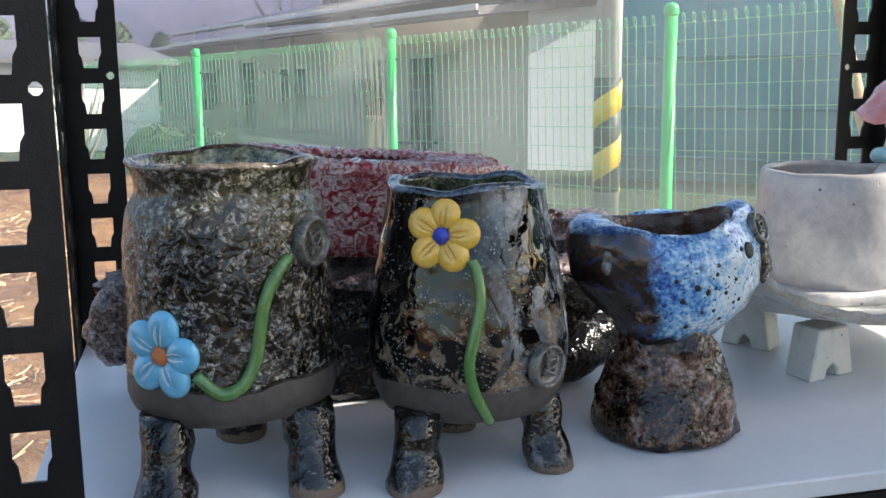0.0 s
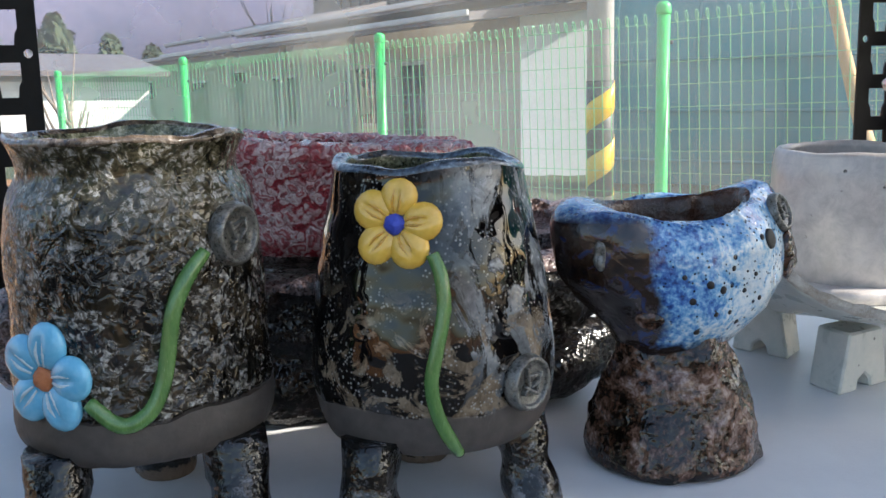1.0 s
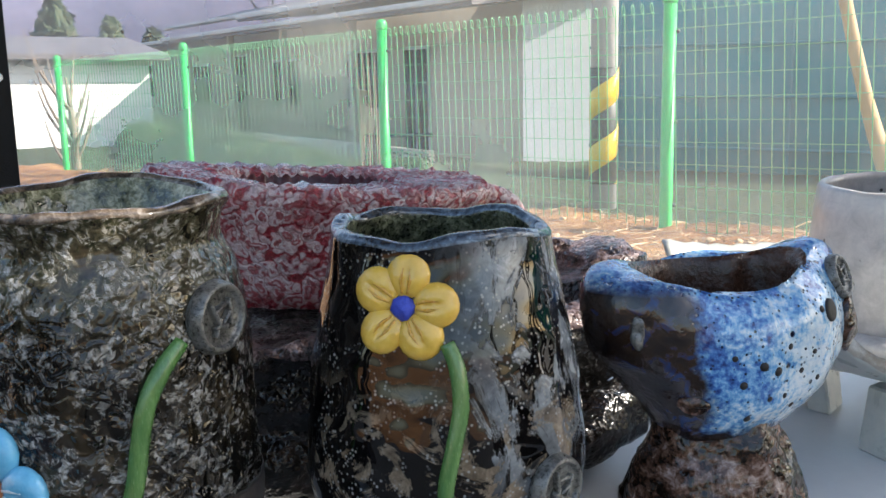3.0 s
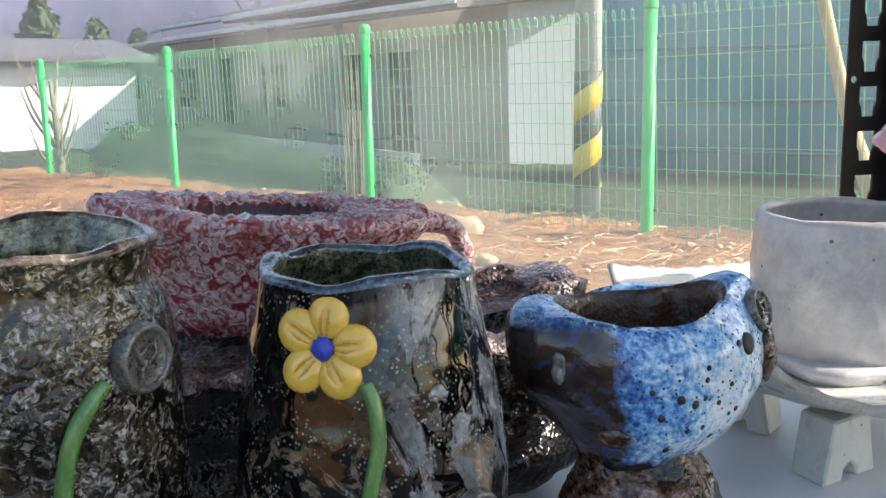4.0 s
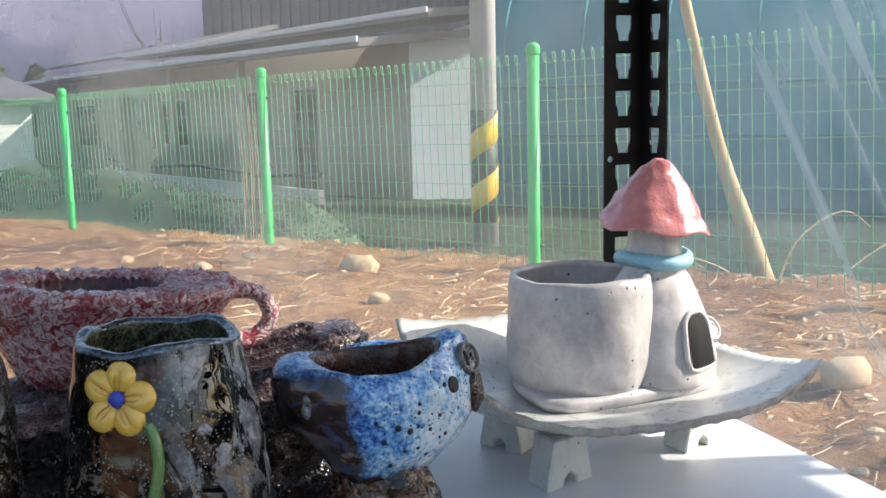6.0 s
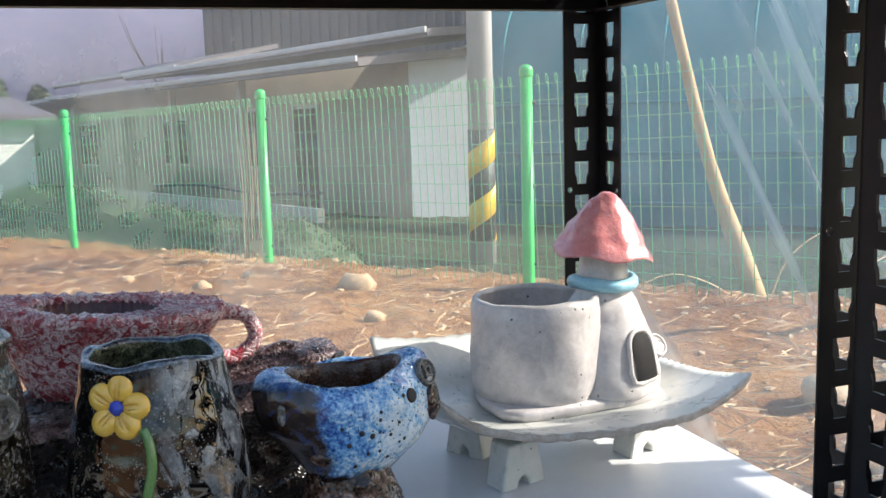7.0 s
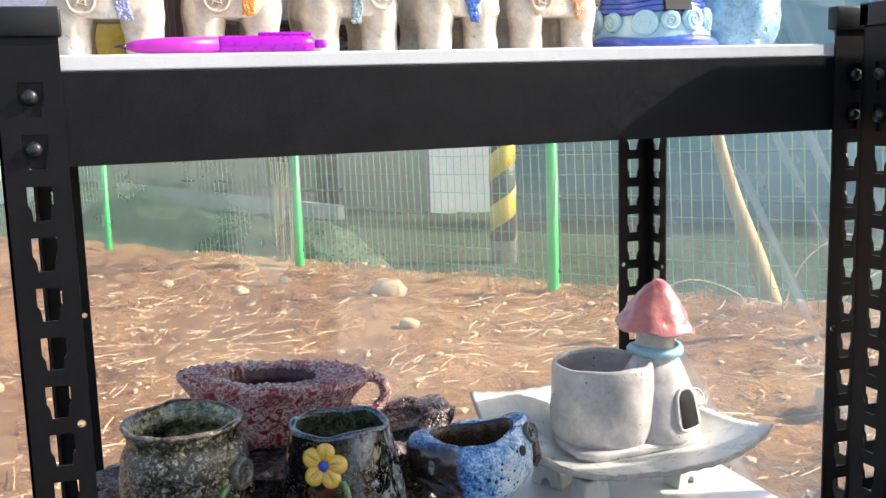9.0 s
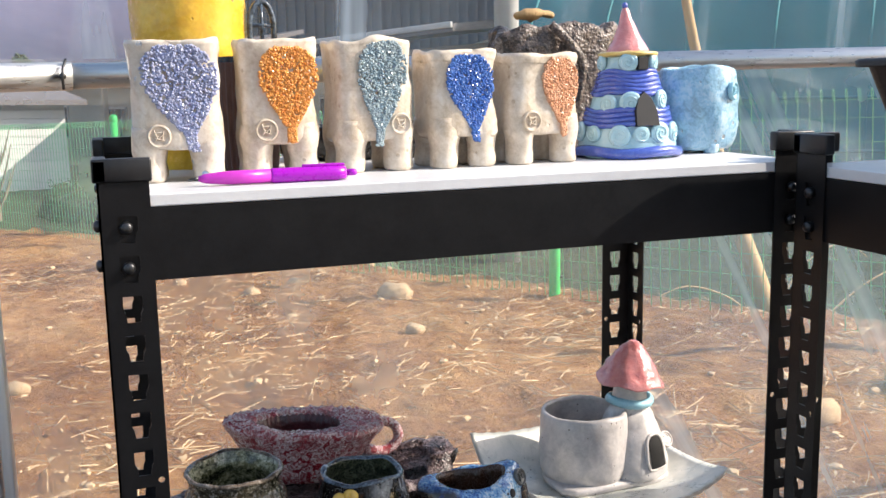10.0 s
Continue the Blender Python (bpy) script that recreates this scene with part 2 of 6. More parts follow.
def bird_glaze(name):
    """Blue glaze that breaks white over the breast, black over the tail, with pinholes of two sizes."""
    m, nt, p = nodes_of(name)
    v = coords(nt)
    x, y, z = height_of(nt)
    big, mid, fine = noise_tex(nt, v, 28.0, 4.0, 0.6, 0.6), noise_tex(nt, v, 120.0, 4.0, 0.65, 0.5), noise_tex(nt, v, 420.0, 3.0, 0.6)
    f = calc(nt, "ADD", both(nt, calc(nt, "SUBTRACT", big, 0.5), 0.9), calc(nt, "ADD", both(nt, calc(nt, "SUBTRACT", mid, 0.5), 0.9), both(nt, calc(nt, "SUBTRACT", fine, 0.5), 0.9)))
    breast = both(nt, fade(nt, x, -0.030, 0.020), calc(nt, "SUBTRACT", 1.0, fade(nt, z, 0.098, 0.132)))
    f = calc(nt, "ADD", calc(nt, "ADD", f, both(nt, breast, 0.34)), 0.29)
    col = ramp(nt, f, [(0.10, (0.010, 0.025, 0.13)), (0.30, (0.045, 0.15, 0.42)), (0.46, (0.16, 0.36, 0.60)), (0.62, (0.44, 0.57, 0.68)), (0.80, (0.62, 0.69, 0.73))])
    tail = fade(nt, calc(nt, "ADD", calc(nt, "SUBTRACT", 0.0, x), calc(nt, "ADD", both(nt, calc(nt, "SUBTRACT", big, 0.5), 0.05), both(nt, calc(nt, "SUBTRACT", z, 0.10), -0.20))), 0.020, 0.028)
    tail = both(nt, tail, calc(nt, "SUBTRACT", 1.0, fade(nt, z, 0.117, 0.123)))
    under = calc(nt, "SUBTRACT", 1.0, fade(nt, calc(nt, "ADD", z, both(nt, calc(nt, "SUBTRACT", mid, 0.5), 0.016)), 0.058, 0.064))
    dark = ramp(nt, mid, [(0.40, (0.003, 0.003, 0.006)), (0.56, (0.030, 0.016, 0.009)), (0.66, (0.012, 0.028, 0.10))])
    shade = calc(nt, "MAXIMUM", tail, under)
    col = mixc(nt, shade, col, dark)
    pin = both(nt, ramp(nt, vor_tex(nt, v, 330.0), [(0.13, 1.0), (0.22, 0.0)]), ramp(nt, noise_tex(nt, v, 75.0), [(0.38, 0.0), (0.48, 1.0)]))
    pore = both(nt, ramp(nt, vor_tex(nt, v, 130.0), [(0.13, 1.0), (0.18, 0.0)]), ramp(nt, noise_tex(nt, v, 50.0), [(0.48, 0.0), (0.52, 1.0)]))
    spot = both(nt, calc(nt, "MAXIMUM", pin, pore), calc(nt, "SUBTRACT", 1.0, shade))
    col = mixc(nt, spot, col, (0.008, 0.012, 0.035))
    rough = ramp(nt, fine, [(0.3, 0.08), (0.7, 0.26)])
    finish(nt, p, col, rough, calc(nt, "SUBTRACT", calc(nt, "ADD", both(nt, big, 0.7), both(nt, mid, 0.3)), both(nt, spot, 0.5)), 0.0022, 0.5)
    return m


# ---- materials ----
M_BLACK = plain("black_powder_coat", (0.004, 0.004, 0.005), (0.010, 0.010, 0.011), 30, 0.36, 0.0, 0.0003, 900, spec=0.22)
M_CAP = plain("black_plastic", (0.007, 0.007, 0.008), (0.018, 0.018, 0.020), 25, 0.38, 0.0, 0.0002, 700, spec=0.35)
M_RIVET = plain("steel_rivet", (0.03, 0.03, 0.03), (0.09, 0.09, 0.095), 80, 0.35, 0.8)
M_BOARD = plain("white_melamine_board", (0.60, 0.60, 0.615), (0.69, 0.69, 0.695), 14, 0.36, 0.0, 0.0002, 500)
M_POT_A = crust_glaze("crusty_dark_glaze", 0.052)
M_POT_B = silver_glaze("black_silver_glaze", 0.046)
M_LEG = glaze("dark_leg_glaze", [(0.46, (0.003, 0.003, 0.003)), (0.58, (0.014, 0.013, 0.012)), (0.70, (0.12, 0.12, 0.13))], 60, 0.04, 0.22, 0.0014, band=(0.0005, (0.13, 0.092, 0.065)), coat=0.0)
M_INSIDE = glaze("mossy_inner_glaze", [(0.35, (0.008, 0.010, 0.006)), (0.5, (0.045, 0.048, 0.024)), (0.72, (0.20, 0.20, 0.13))], 90, 0.15, 0.5, 0.0015)
# olive inner glaze lightened to put sunlight on the pot's bottom
M_INSIDE_SUNLIT = glaze("olive_inner_glaze_sunlit", [(0.35, (0.02, 0.024, 0.012)), (0.5, (0.14, 0.14, 0.075)), (0.70, (0.44, 0.41, 0.28))], 45, 0.10, 0.4, 0.0015)
M_RIM_A = glaze("tan_brown_rim_glaze", [(0.35, (0.030, 0.022, 0.016)), (0.52, (0.12, 0.09, 0.065)), (0.70, (0.30, 0.26, 0.22))], 50, 0.05, 0.2, 0.001)
M_RIM = glaze("pale_blue_rim_glaze", [(0.35, (0.012, 0.014, 0.018)), (0.55, (0.06, 0.085, 0.12)), (0.75, (0.20, 0.26, 0.33))], 45, 0.06, 0.2, 0.001)
M_BLUE_F = plain("sky_blue_glaze", (0.10, 0.38, 0.62), (0.20, 0.52, 0.74), 60, 0.16, 0.0, 0.0006, 240, coat=0.6)
M_PALE = plain("pale_blue_glaze_line", (0.40, 0.55, 0.62), (0.55, 0.66, 0.70), 90, 0.25)
M_ORANGE = plain("rust_orange_clay", (0.42, 0.12, 0.04), (0.58, 0.22, 0.09), 160, 0.5, 0.0, 0.001, 500)
M_YEL_F = plain("yellow_glaze", (0.62, 0.36, 0.04), (0.78, 0.50, 0.09), 50, 0.18, 0.0, 0.0006, 240, coat=0.6)
M_OCHRE = plain("ochre_glaze_line", (0.50, 0.25, 0.03), (0.58, 0.32, 0.05), 90, 0.25)
M_BLUE_C = plain("cobalt_blue_clay", (0.02, 0.035, 0.30), (0.05, 0.08, 0.50), 200, 0.4, 0.0, 0.0012, 600)
M_STEM = plain("green_glaze", (0.045, 0.13, 0.03), (0.12, 0.24, 0.07), 70, 0.2, 0.0, 0.0004, 300, stretch=(3, 3, 0.6), coat=0.5)
M_SEAL = glaze("pewter_seal_glaze", [(0.35, (0.05, 0.048, 0.042)), (0.6, (0.17, 0.165, 0.15))], 110, 0.2, 0.5, 0.0008, metal=0.2)
M_RED = crackle_glaze("crimson_white_crackle_glaze")
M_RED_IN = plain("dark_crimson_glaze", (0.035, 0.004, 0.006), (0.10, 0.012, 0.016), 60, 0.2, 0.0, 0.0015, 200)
M_LOG = glaze("black_bark_glaze", [(0.45, (0.002, 0.002, 0.002)), (0.62, (0.006, 0.004, 0.004)), (0.80, (0.035, 0.03, 0.03))], 40, 0.04, 0.35, 0.0040, distort=1.5, coat=0.0)
M_BARK = glaze("purple_brown_crust_glaze", [(0.38, (0.018, 0.011, 0.011)), (0.52, (0.095, 0.058, 0.052)), (0.66, (0.26, 0.20, 0.20))], 60, 0.15, 0.5, 0.005, distort=1.5)
M_BIRD = bird_glaze("speckled_blue_glaze")
M_BIRD_IN = plain("brown_inner_glaze", (0.018, 0.008, 0.005), (0.07, 0.028, 0.014), 70, 0.25, 0.0, 0.002, 220)
M_PED = glaze("rusty_brown_glaze", [(0.40, (0.004, 0.003, 0.002)), (0.50, (0.045, 0.021, 0.012)), (0.59, (0.13, 0.072, 0.050)), (0.72, (0.30, 0.22, 0.19))], 40, 0.04, 0.28, 0.0030, distort=1.3, coat=0.0)
# near-black that paints the shade inside holes which are not cut
M_HOLE_SHADE = plain("painted_hole_shade", (0.004, 0.004, 0.005), (0.012, 0.010, 0.010), 90, 0.6)
M_WHITEPOT = glaze("grey_white_glaze", [(0.30, (0.38, 0.35, 0.34)), (0.50, (0.49, 0.455, 0.44)), (0.70, (0.60, 0.55, 0.51))], 14, 0.3, 0.5, 0.0009, spots=(120, 0.16, (0.06, 0.045, 0.03), 0.9), distort=0.4)
M_PLATE = glaze("celadon_white_glaze", [(0.30, (0.50, 0.52, 0.48)), (0.55, (0.60, 0.60, 0.55)), (0.75, (0.70, 0.68, 0.62))], 9, 0.24, 0.4, 0.0007, spots=(110, 0.12, (0.05, 0.05, 0.045), 0.8), distort=0.4)
M_PLATE_RIM = plain("brownish_plate_rim", (0.30, 0.24, 0.18), (0.62, 0.58, 0.52), 160, 0.35, 0.0, 0.002, 400)
M_PINK = plain("pink_glaze", (0.58, 0.17, 0.17), (0.72, 0.32, 0.30), 70, 0.15, 0.0, 0.0022, 130, coat=0.7)
M_RING = plain("light_blue_glaze", (0.26, 0.50, 0.60), (0.36, 0.60, 0.68), 80, 0.25, 0.0, 0.0008, 300)
M_CREAM = glaze("cream_clay_glaze", [(0.30, (0.46, 0.37, 0.27)), (0.50, (0.60, 0.51, 0.40)), (0.72, (0.70, 0.63, 0.54))], 26, 0.28, 0.5, 0.0012, spots=(90, 0.2, (0.34, 0.24, 0.15), 0.5), distort=0.5)
M_CREAM_BLUE = glaze("cream_clay_with_blue_flecks", [(0.30, (0.48, 0.39, 0.30)), (0.50, (0.61, 0.53, 0.43)), (0.72, (0.70, 0.64, 0.56))], 26, 0.28, 0.5, 0.0012, spots=(75, 0.26, (0.28, 0.40, 0.58), 0.9), distort=0.5)
M_G_LILAC = plain("lilac_grey_grains", (0.20, 0.25, 0.46), (0.42, 0.42, 0.50), 170, 0.25)
M_G_ORANGE = plain("orange_grains", (0.62, 0.20, 0.03), (0.78, 0.38, 0.10), 170, 0.25)
M_G_TEAL = plain("grey_teal_grains", (0.15, 0.24, 0.30), (0.36, 0.42, 0.42), 170, 0.2)
M_G_BLUE = plain("royal_blue_grains", (0.02, 0.08, 0.34), (0.09, 0.20, 0.50), 170, 0.18)
M_G_PEACH = plain("peach_grains", (0.58, 0.24, 0.10), (0.72, 0.42, 0.26), 170, 0.25)
M_COBALT = plain("cobalt_glaze", (0.03, 0.06, 0.38), (0.10, 0.16, 0.52), 70, 0.12, 0.0, 0.001, 200, coat=0.7)
M_AQUA = plain("aqua_glaze", (0.30, 0.54, 0.62), (0.48, 0.66, 0.70), 70, 0.14, 0.0, 0.001, 200, coat=0.6)
M_SKYCUP = glaze("soft_blue_glaze", [(0.34, (0.20, 0.33, 0.42)), (0.50, (0.25, 0.45, 0.60)), (0.66, (0.40, 0.55, 0.64))], 22, 0.2, 0.4, 0.0014, spots=(60, 0.2, (0.34, 0.28, 0.24), 0.7))
M_YELPOT = glaze("mustard_speckled_glaze", [(0.30, (0.55, 0.30, 0.015)), (0.60, (0.72, 0.44, 0.03))], 18, 0.18, 0.3, 0.001, spots=(70, 0.18, (0.16, 0.09, 0.02), 0.9))
M_STRAW_HAT = plain("straw_yellow_glaze", (0.55, 0.38, 0.10), (0.68, 0.52, 0.20), 70, 0.3)
M_PENB = plain("magenta_pen_plastic", (0.33, 0.002, 0.42), (0.40, 0.004, 0.50), 20, 0.3)
M_PENG = plain("translucent_magenta_grip", (0.42, 0.015, 0.36), (0.50, 0.04, 0.44), 20, 0.35)
M_REDCLAY = plain("red_brown_ribbed_clay", (0.07, 0.03, 0.022), (0.20, 0.09, 0.06), 80, 0.35, 0.0, 0.003, 160, stretch=(6, 6, 0.6))
M_WOODY = glaze("driftwood_glaze", [(0.36, (0.025, 0.018, 0.014)), (0.52, (0.11, 0.075, 0.055)), (0.68, (0.26, 0.20, 0.16))], 46, 0.25, 0.6, 0.006, distort=1.8)
M_PIPE = plain("galvanised_pipe", (0.50, 0.51, 0.52), (0.66, 0.66, 0.66), 12, 0.32, 0.85, 0.0004, 260, stretch=(0.3, 3, 3))
M_ALU = plain("aluminium_profile", (0.45, 0.46, 0.47), (0.58, 0.58, 0.60), 10, 0.4, 0.7, 0.0004, 200, stretch=(4, 4, 0.3))
M_FENCE = plain("green_fence_coating", (0.02, 0.42, 0.08), (0.04, 0.52, 0.12), 8, 0.38)
M_WIRE = plain("green_fence_wire", (0.09, 0.48, 0.18), (0.18, 0.56, 0.28), 8, 0.4)
M_CONCRETE = plain("pole_concrete", (0.34, 0.33, 0.31), (0.46, 0.44, 0.41), 4, 0.8, 0.0, 0.004, 40)
M_BAND_Y = plain("yellow_warning_sheet", (0.70, 0.42, 0.01), (0.78, 0.50, 0.03), 6, 0.4)
M_BAND_K = plain("black_warning_sheet", (0.025, 0.030, 0.026), (0.07, 0.08, 0.07), 30, 0.5, 0.0, 0.006, 30)
M_STICK = plain("weathered_timber", (0.36, 0.22, 0.09), (0.56, 0.38, 0.18), 5, 0.75, 0.0, 0.004, 60, stretch=(6, 6, 0.5))
M_STONE = plain("pale_field_stone", (0.42, 0.28, 0.15), (0.66, 0.48, 0.28), 12, 0.85, 0.0, 0.006, 50)
M_STRAW = plain("dry_straw", (0.40, 0.26, 0.12), (0.72, 0.54, 0.32), 9, 0.7)
M_STUCCO = plain("cream_stucco", (0.40, 0.36, 0.29), (0.52, 0.47, 0.38), 0.6, 0.85, 0.0, 0.004, 20)
# white siding twice: bluish shade put into the gable's tone, sunlight into the annex's
M_GABLE_SHADED = plain("white_siding_shaded", (0.56, 0.59, 0.62), (0.66, 0.68, 0.70), 0.8, 0.6)
M_ANNEX_SUNLIT = plain("warm_sunlit_siding", (0.76, 0.74, 0.70), (0.84, 0.82, 0.78), 0.8, 0.6)
M_ROOF = plain("dark_roof_sheet", (0.08, 0.072, 0.08), (0.15, 0.135, 0.135), 0.7, 0.6, 0.0, 0.01, 12)
M_ROOF_EDGE = plain("pale_roof_edge", (0.45, 0.44, 0.42), (0.60, 0.58, 0.55), 1.5, 0.6)
M_SLATE = plain("slate_blue_boards", (0.010, 0.018, 0.034), (0.024, 0.036, 0.058), 0.5, 0.7, 0.0, 0.01, 6)
M_TEALNET = plain("teal_shade_net", (0.018, 0.175, 0.20), (0.032, 0.245, 0.265), 0.35, 0.8, 0.0, 0.02, 3)
M_DARKWIN = plain("dark_window_glass", (0.02, 0.025, 0.028), (0.05, 0.055, 0.06), 0.8, 0.12)
M_PINE = plain("pine_needles", (0.025, 0.045, 0.02), (0.07, 0.095, 0.045), 0.9, 0.8)
# green kept dark to put the bank's shade into its colour
M_BANK_SHADE = plain("shaded_bank_green", (0.020, 0.045, 0.014), (0.050, 0.085, 0.028), 3.0, 0.6)
M_TRUNK = plain("bare_branch_bark", (0.16, 0.12, 0.09), (0.28, 0.23, 0.18), 2.0, 0.85)
# distance haze is painted into the hill's blue-purple tones
M_HILL = plain("haze_tinted_hill", (0.095, 0.10, 0.17), (0.17, 0.155, 0.23), 0.03, 0.95, 0.0, 0.4, 0.2)


def soil_material():
    m, nt, p = nodes_of("red_brown_soil")
    v = coords(nt)
    big = noise_tex(nt, v, 0.9, 6.0, 0.65)
    mid = noise_tex(nt, v, 9.0, 6.0, 0.7)
    fine = noise_tex(nt, v, 70.0, 5.0, 0.75)
    f = calc(nt, "ADD", calc(nt, "MULTIPLY", big, 0.45), calc(nt, "ADD", calc(nt, "MULTIPLY", mid, 0.35), calc(nt, "MULTIPLY", fine, 0.2)))
    col = ramp(nt, f, [(0.36, (0.10, 0.038, 0.013)), (0.47, (0.36, 0.155, 0.048)), (0.55, (0.54, 0.275, 0.095)), (0.66, (0.66, 0.43, 0.20))])
    chips = calc(nt, "MULTIPLY", ramp(nt, vor_tex(nt, v, 38.0), [(0.10, 1.0), (0.16, 0.0)]), ramp(nt, mid, [(0.52, 0.0), (0.58, 0.8)]))
    col = mixc(nt, chips, col, (0.58, 0.46, 0.31))
    # winter grass takes over beyond the fence, its green darkened to paint the shade there
    x, y, z = height_of(nt)
    past = calc(nt, "ADD", calc(nt, "ADD", both(nt, x, 0.876), both(nt, y, 0.482)), calc(nt, "SUBTRACT", both(nt, mid, 0.5), 3.836 + 0.25))
    grass = ramp(nt, calc(nt, "ADD", both(nt, fine, 0.6), both(nt, mid, 0.4)), [(0.38, (0.016, 0.036, 0.012)), (0.60, (0.055, 0.088, 0.028))])
    col = mixc(nt, fade(nt, past, 0.05, 0.55), col, grass)
    nt.links.new(col, p.inputs["Base Color"])
    p.inputs["Roughness"].default_value = 0.95
    bump(nt, p, calc(nt, "ADD", mid, calc(nt, "MULTIPLY", fine, 0.5)), 1.0, 0.085)
    return m


def film_material(name, veil, streak, stretch, scale, gloss, turn=0.0, left_glow=0.0, tint=(0.72, 0.86, 0.94)):
    """Clear greenhouse film: mostly see-through, a little milky, with highlights painted along its creases and a thin
    gloss. left_glow: milk added towards -x, painting sunlit haze.
    """
    m = bpy.data.materials.new(name)
    m.use_nodes = True
    nt = m.node_tree
    for n in list(nt.nodes):
        nt.nodes.remove(n)
    out = nt.nodes.new("ShaderNodeOutputMaterial")
    v = coords(nt, stretch)
    v.node.vector_type = "TEXTURE" if turn else "POINT"
    v.node.inputs["Rotation"].default_value = (0, turn, 0)
    # milkier streaks paint in the highlights on the creases
    crease = ramp(nt, noise_tex(nt, v, scale, 4.0, 0.55, 0.8), [(0.54, 0.0), (0.72, 1.0)])
    # mottled milk, thickened towards -x to paint the sunlit glow there
    dust_glow = both(nt, noise_tex(nt, coords(nt), 6.0, 5.0, 0.6), calc(nt, "ADD", 1.0, both(nt, fade(nt, both(nt, height_of(nt)[0], -1.0), -0.75, 0.35), left_glow)))
    fac = calc(nt, "ADD", calc(nt, "MULTIPLY", crease, streak), calc(nt, "MULTIPLY", dust_glow, veil * 2))
    clear = nt.nodes.new("ShaderNodeBsdfTransparent")
    clear.inputs["Color"].default_value = (0.97, 0.985, 0.985, 1)
    milk, haze, milky = nt.nodes.new("ShaderNodeBsdfDiffuse"), nt.nodes.new("ShaderNodeBsdfTranslucent"), nt.nodes.new("ShaderNodeMixShader")
    milk.inputs["Color"].default_value = haze.inputs["Color"].default_value = (*tint, 1)
    milky.inputs[0].default_value = 0.5
    nt.links.new(milk.outputs[0], milky.inputs[1])
    nt.links.new(haze.outputs[0], milky.inputs[2])
    base = nt.nodes.new("ShaderNodeMixShader")
    nt.links.new(fac, base.inputs[0])
    nt.links.new(clear.outputs[0], base.inputs[1])
    nt.links.new(milky.outputs[0], base.inputs[2])
    shine = nt.nodes.new("ShaderNodeBsdfGlossy")
    shine.inputs["Roughness"].default_value = 0.18
    top = nt.nodes.new("ShaderNodeMixShader")
    top.inputs[0].default_value = gloss
    nt.links.new(base.outputs[0], top.inputs[1])
    nt.links.new(shine.outputs[0], top.inputs[2])
    nt.links.new(top.outputs[0], out.inputs[0])
    return m


M_SOIL = soil_material()
M_FLOOR_DARK = plain("unseen_dark_floor", (0.014, 0.014, 0.015), (0.035, 0.033, 0.032), 3, 0.7, 0.0, 0.002, 120)
# warm tint and extra milk at left put sunlight into this sheet's colour
M_FILM = film_material("clear_greenhouse_film", 0.185, 0.08, (1.2, 1, 0.5), 2.2, 0.004, left_glow=0.45, tint=(0.86, 0.88, 0.84))
M_FILM_R = film_material("diagonally_creased_film", 0.22, 0.22, (0.05, 1, 1.5), 1.0, 0.008, radians(-30))
M_FILM_UP = film_material("creased_greenhouse_film", 0.10, 0.52, (6.0, 1, 0.5), 1.7, 0.05)
M_FILM_FILL = film_material("unseen_fill_roof_film", 0.10, 0.20, (3.0, 0.6, 1), 1.2, 0.04)


# ---- mesh helpers ----
def part(name, bm, material, parent=None, label="", smooth=True):
    """Link a bmesh as one mesh object under a thing or a part."""
    me = bpy.data.meshes.new(name)
    bm.normal_update()
    bm.to_mesh(me)
    bm.free()
    for m in material if isinstance(material, (list, tuple)) else [material]:
        me.materials.append(m)
    me.polygons.foreach_set("use_smooth", [smooth] * len(me.polygons))
    ob = new(name, me)
    if parent:
        ob.parent = parent
    return tagged(ob, label) if label else ob


def thing(name, loc, label, category, group="", rz=0.0):
    """An Empty at a thing's base."""
    ob = new(name)
    ob.empty_display_size = 0.02
    ob.matrix_world = pose(*loc, 0, 0, rz)
    return tagged(ob, label, category, group)


def box(bm, lo, hi, bevel=0.0, m=None):
    made = bmesh.ops.create_cube(bm, size=1.0)["verts"]
    c, s = [(a + b) / 2 for a, b in zip(lo, hi)], [b - a for a, b in zip(lo, hi)]
    for v in made:
        v.co = Vector((v.co.x * s[0] + c[0], v.co.y * s[1] + c[1], v.co.z * s[2] + c[2]))
    if bevel:
        edges = list({e for v in made for e in v.link_edges})
        r = bmesh.ops.bevel(bm, geom=edges, offset=bevel, segments=2, affect="EDGES", profile=0.5)
        made = list({v for f in r["faces"] for v in f.verts} | {v for v in made if v.is_valid})
    if m:
        bmesh.ops.transform(bm, matrix=m, verts=made)
    return bm


def boxed(lo, hi, bevel=0.0, m=None):
    return box(bmesh.new(), lo, hi, bevel, m)


def rings(bm, rows, close_first=True, close_last=True, mats=None):
    """A skin over closed rings of points; mats: a material index for each gap."""
    vs = [[bm.verts.new(p) for p in row] for row in rows]
    n = len(rows[0])
    for i in range(len(vs) - 1):
        for j in range(n):
            f = bm.faces.new((vs[i][j], vs[i][(j + 1) % n], vs[i + 1][(j + 1) % n], vs[i + 1][j]))
            if mats:
                f.material_index = mats[i]
    if close_first:
        f = bm.faces.new(list(reversed(vs[0])))
        f.material_index = mats[0] if mats else 0
    if close_last:
        f = bm.faces.new(vs[-1])
        f.material_index = mats[-1] if mats else 0
    return bm


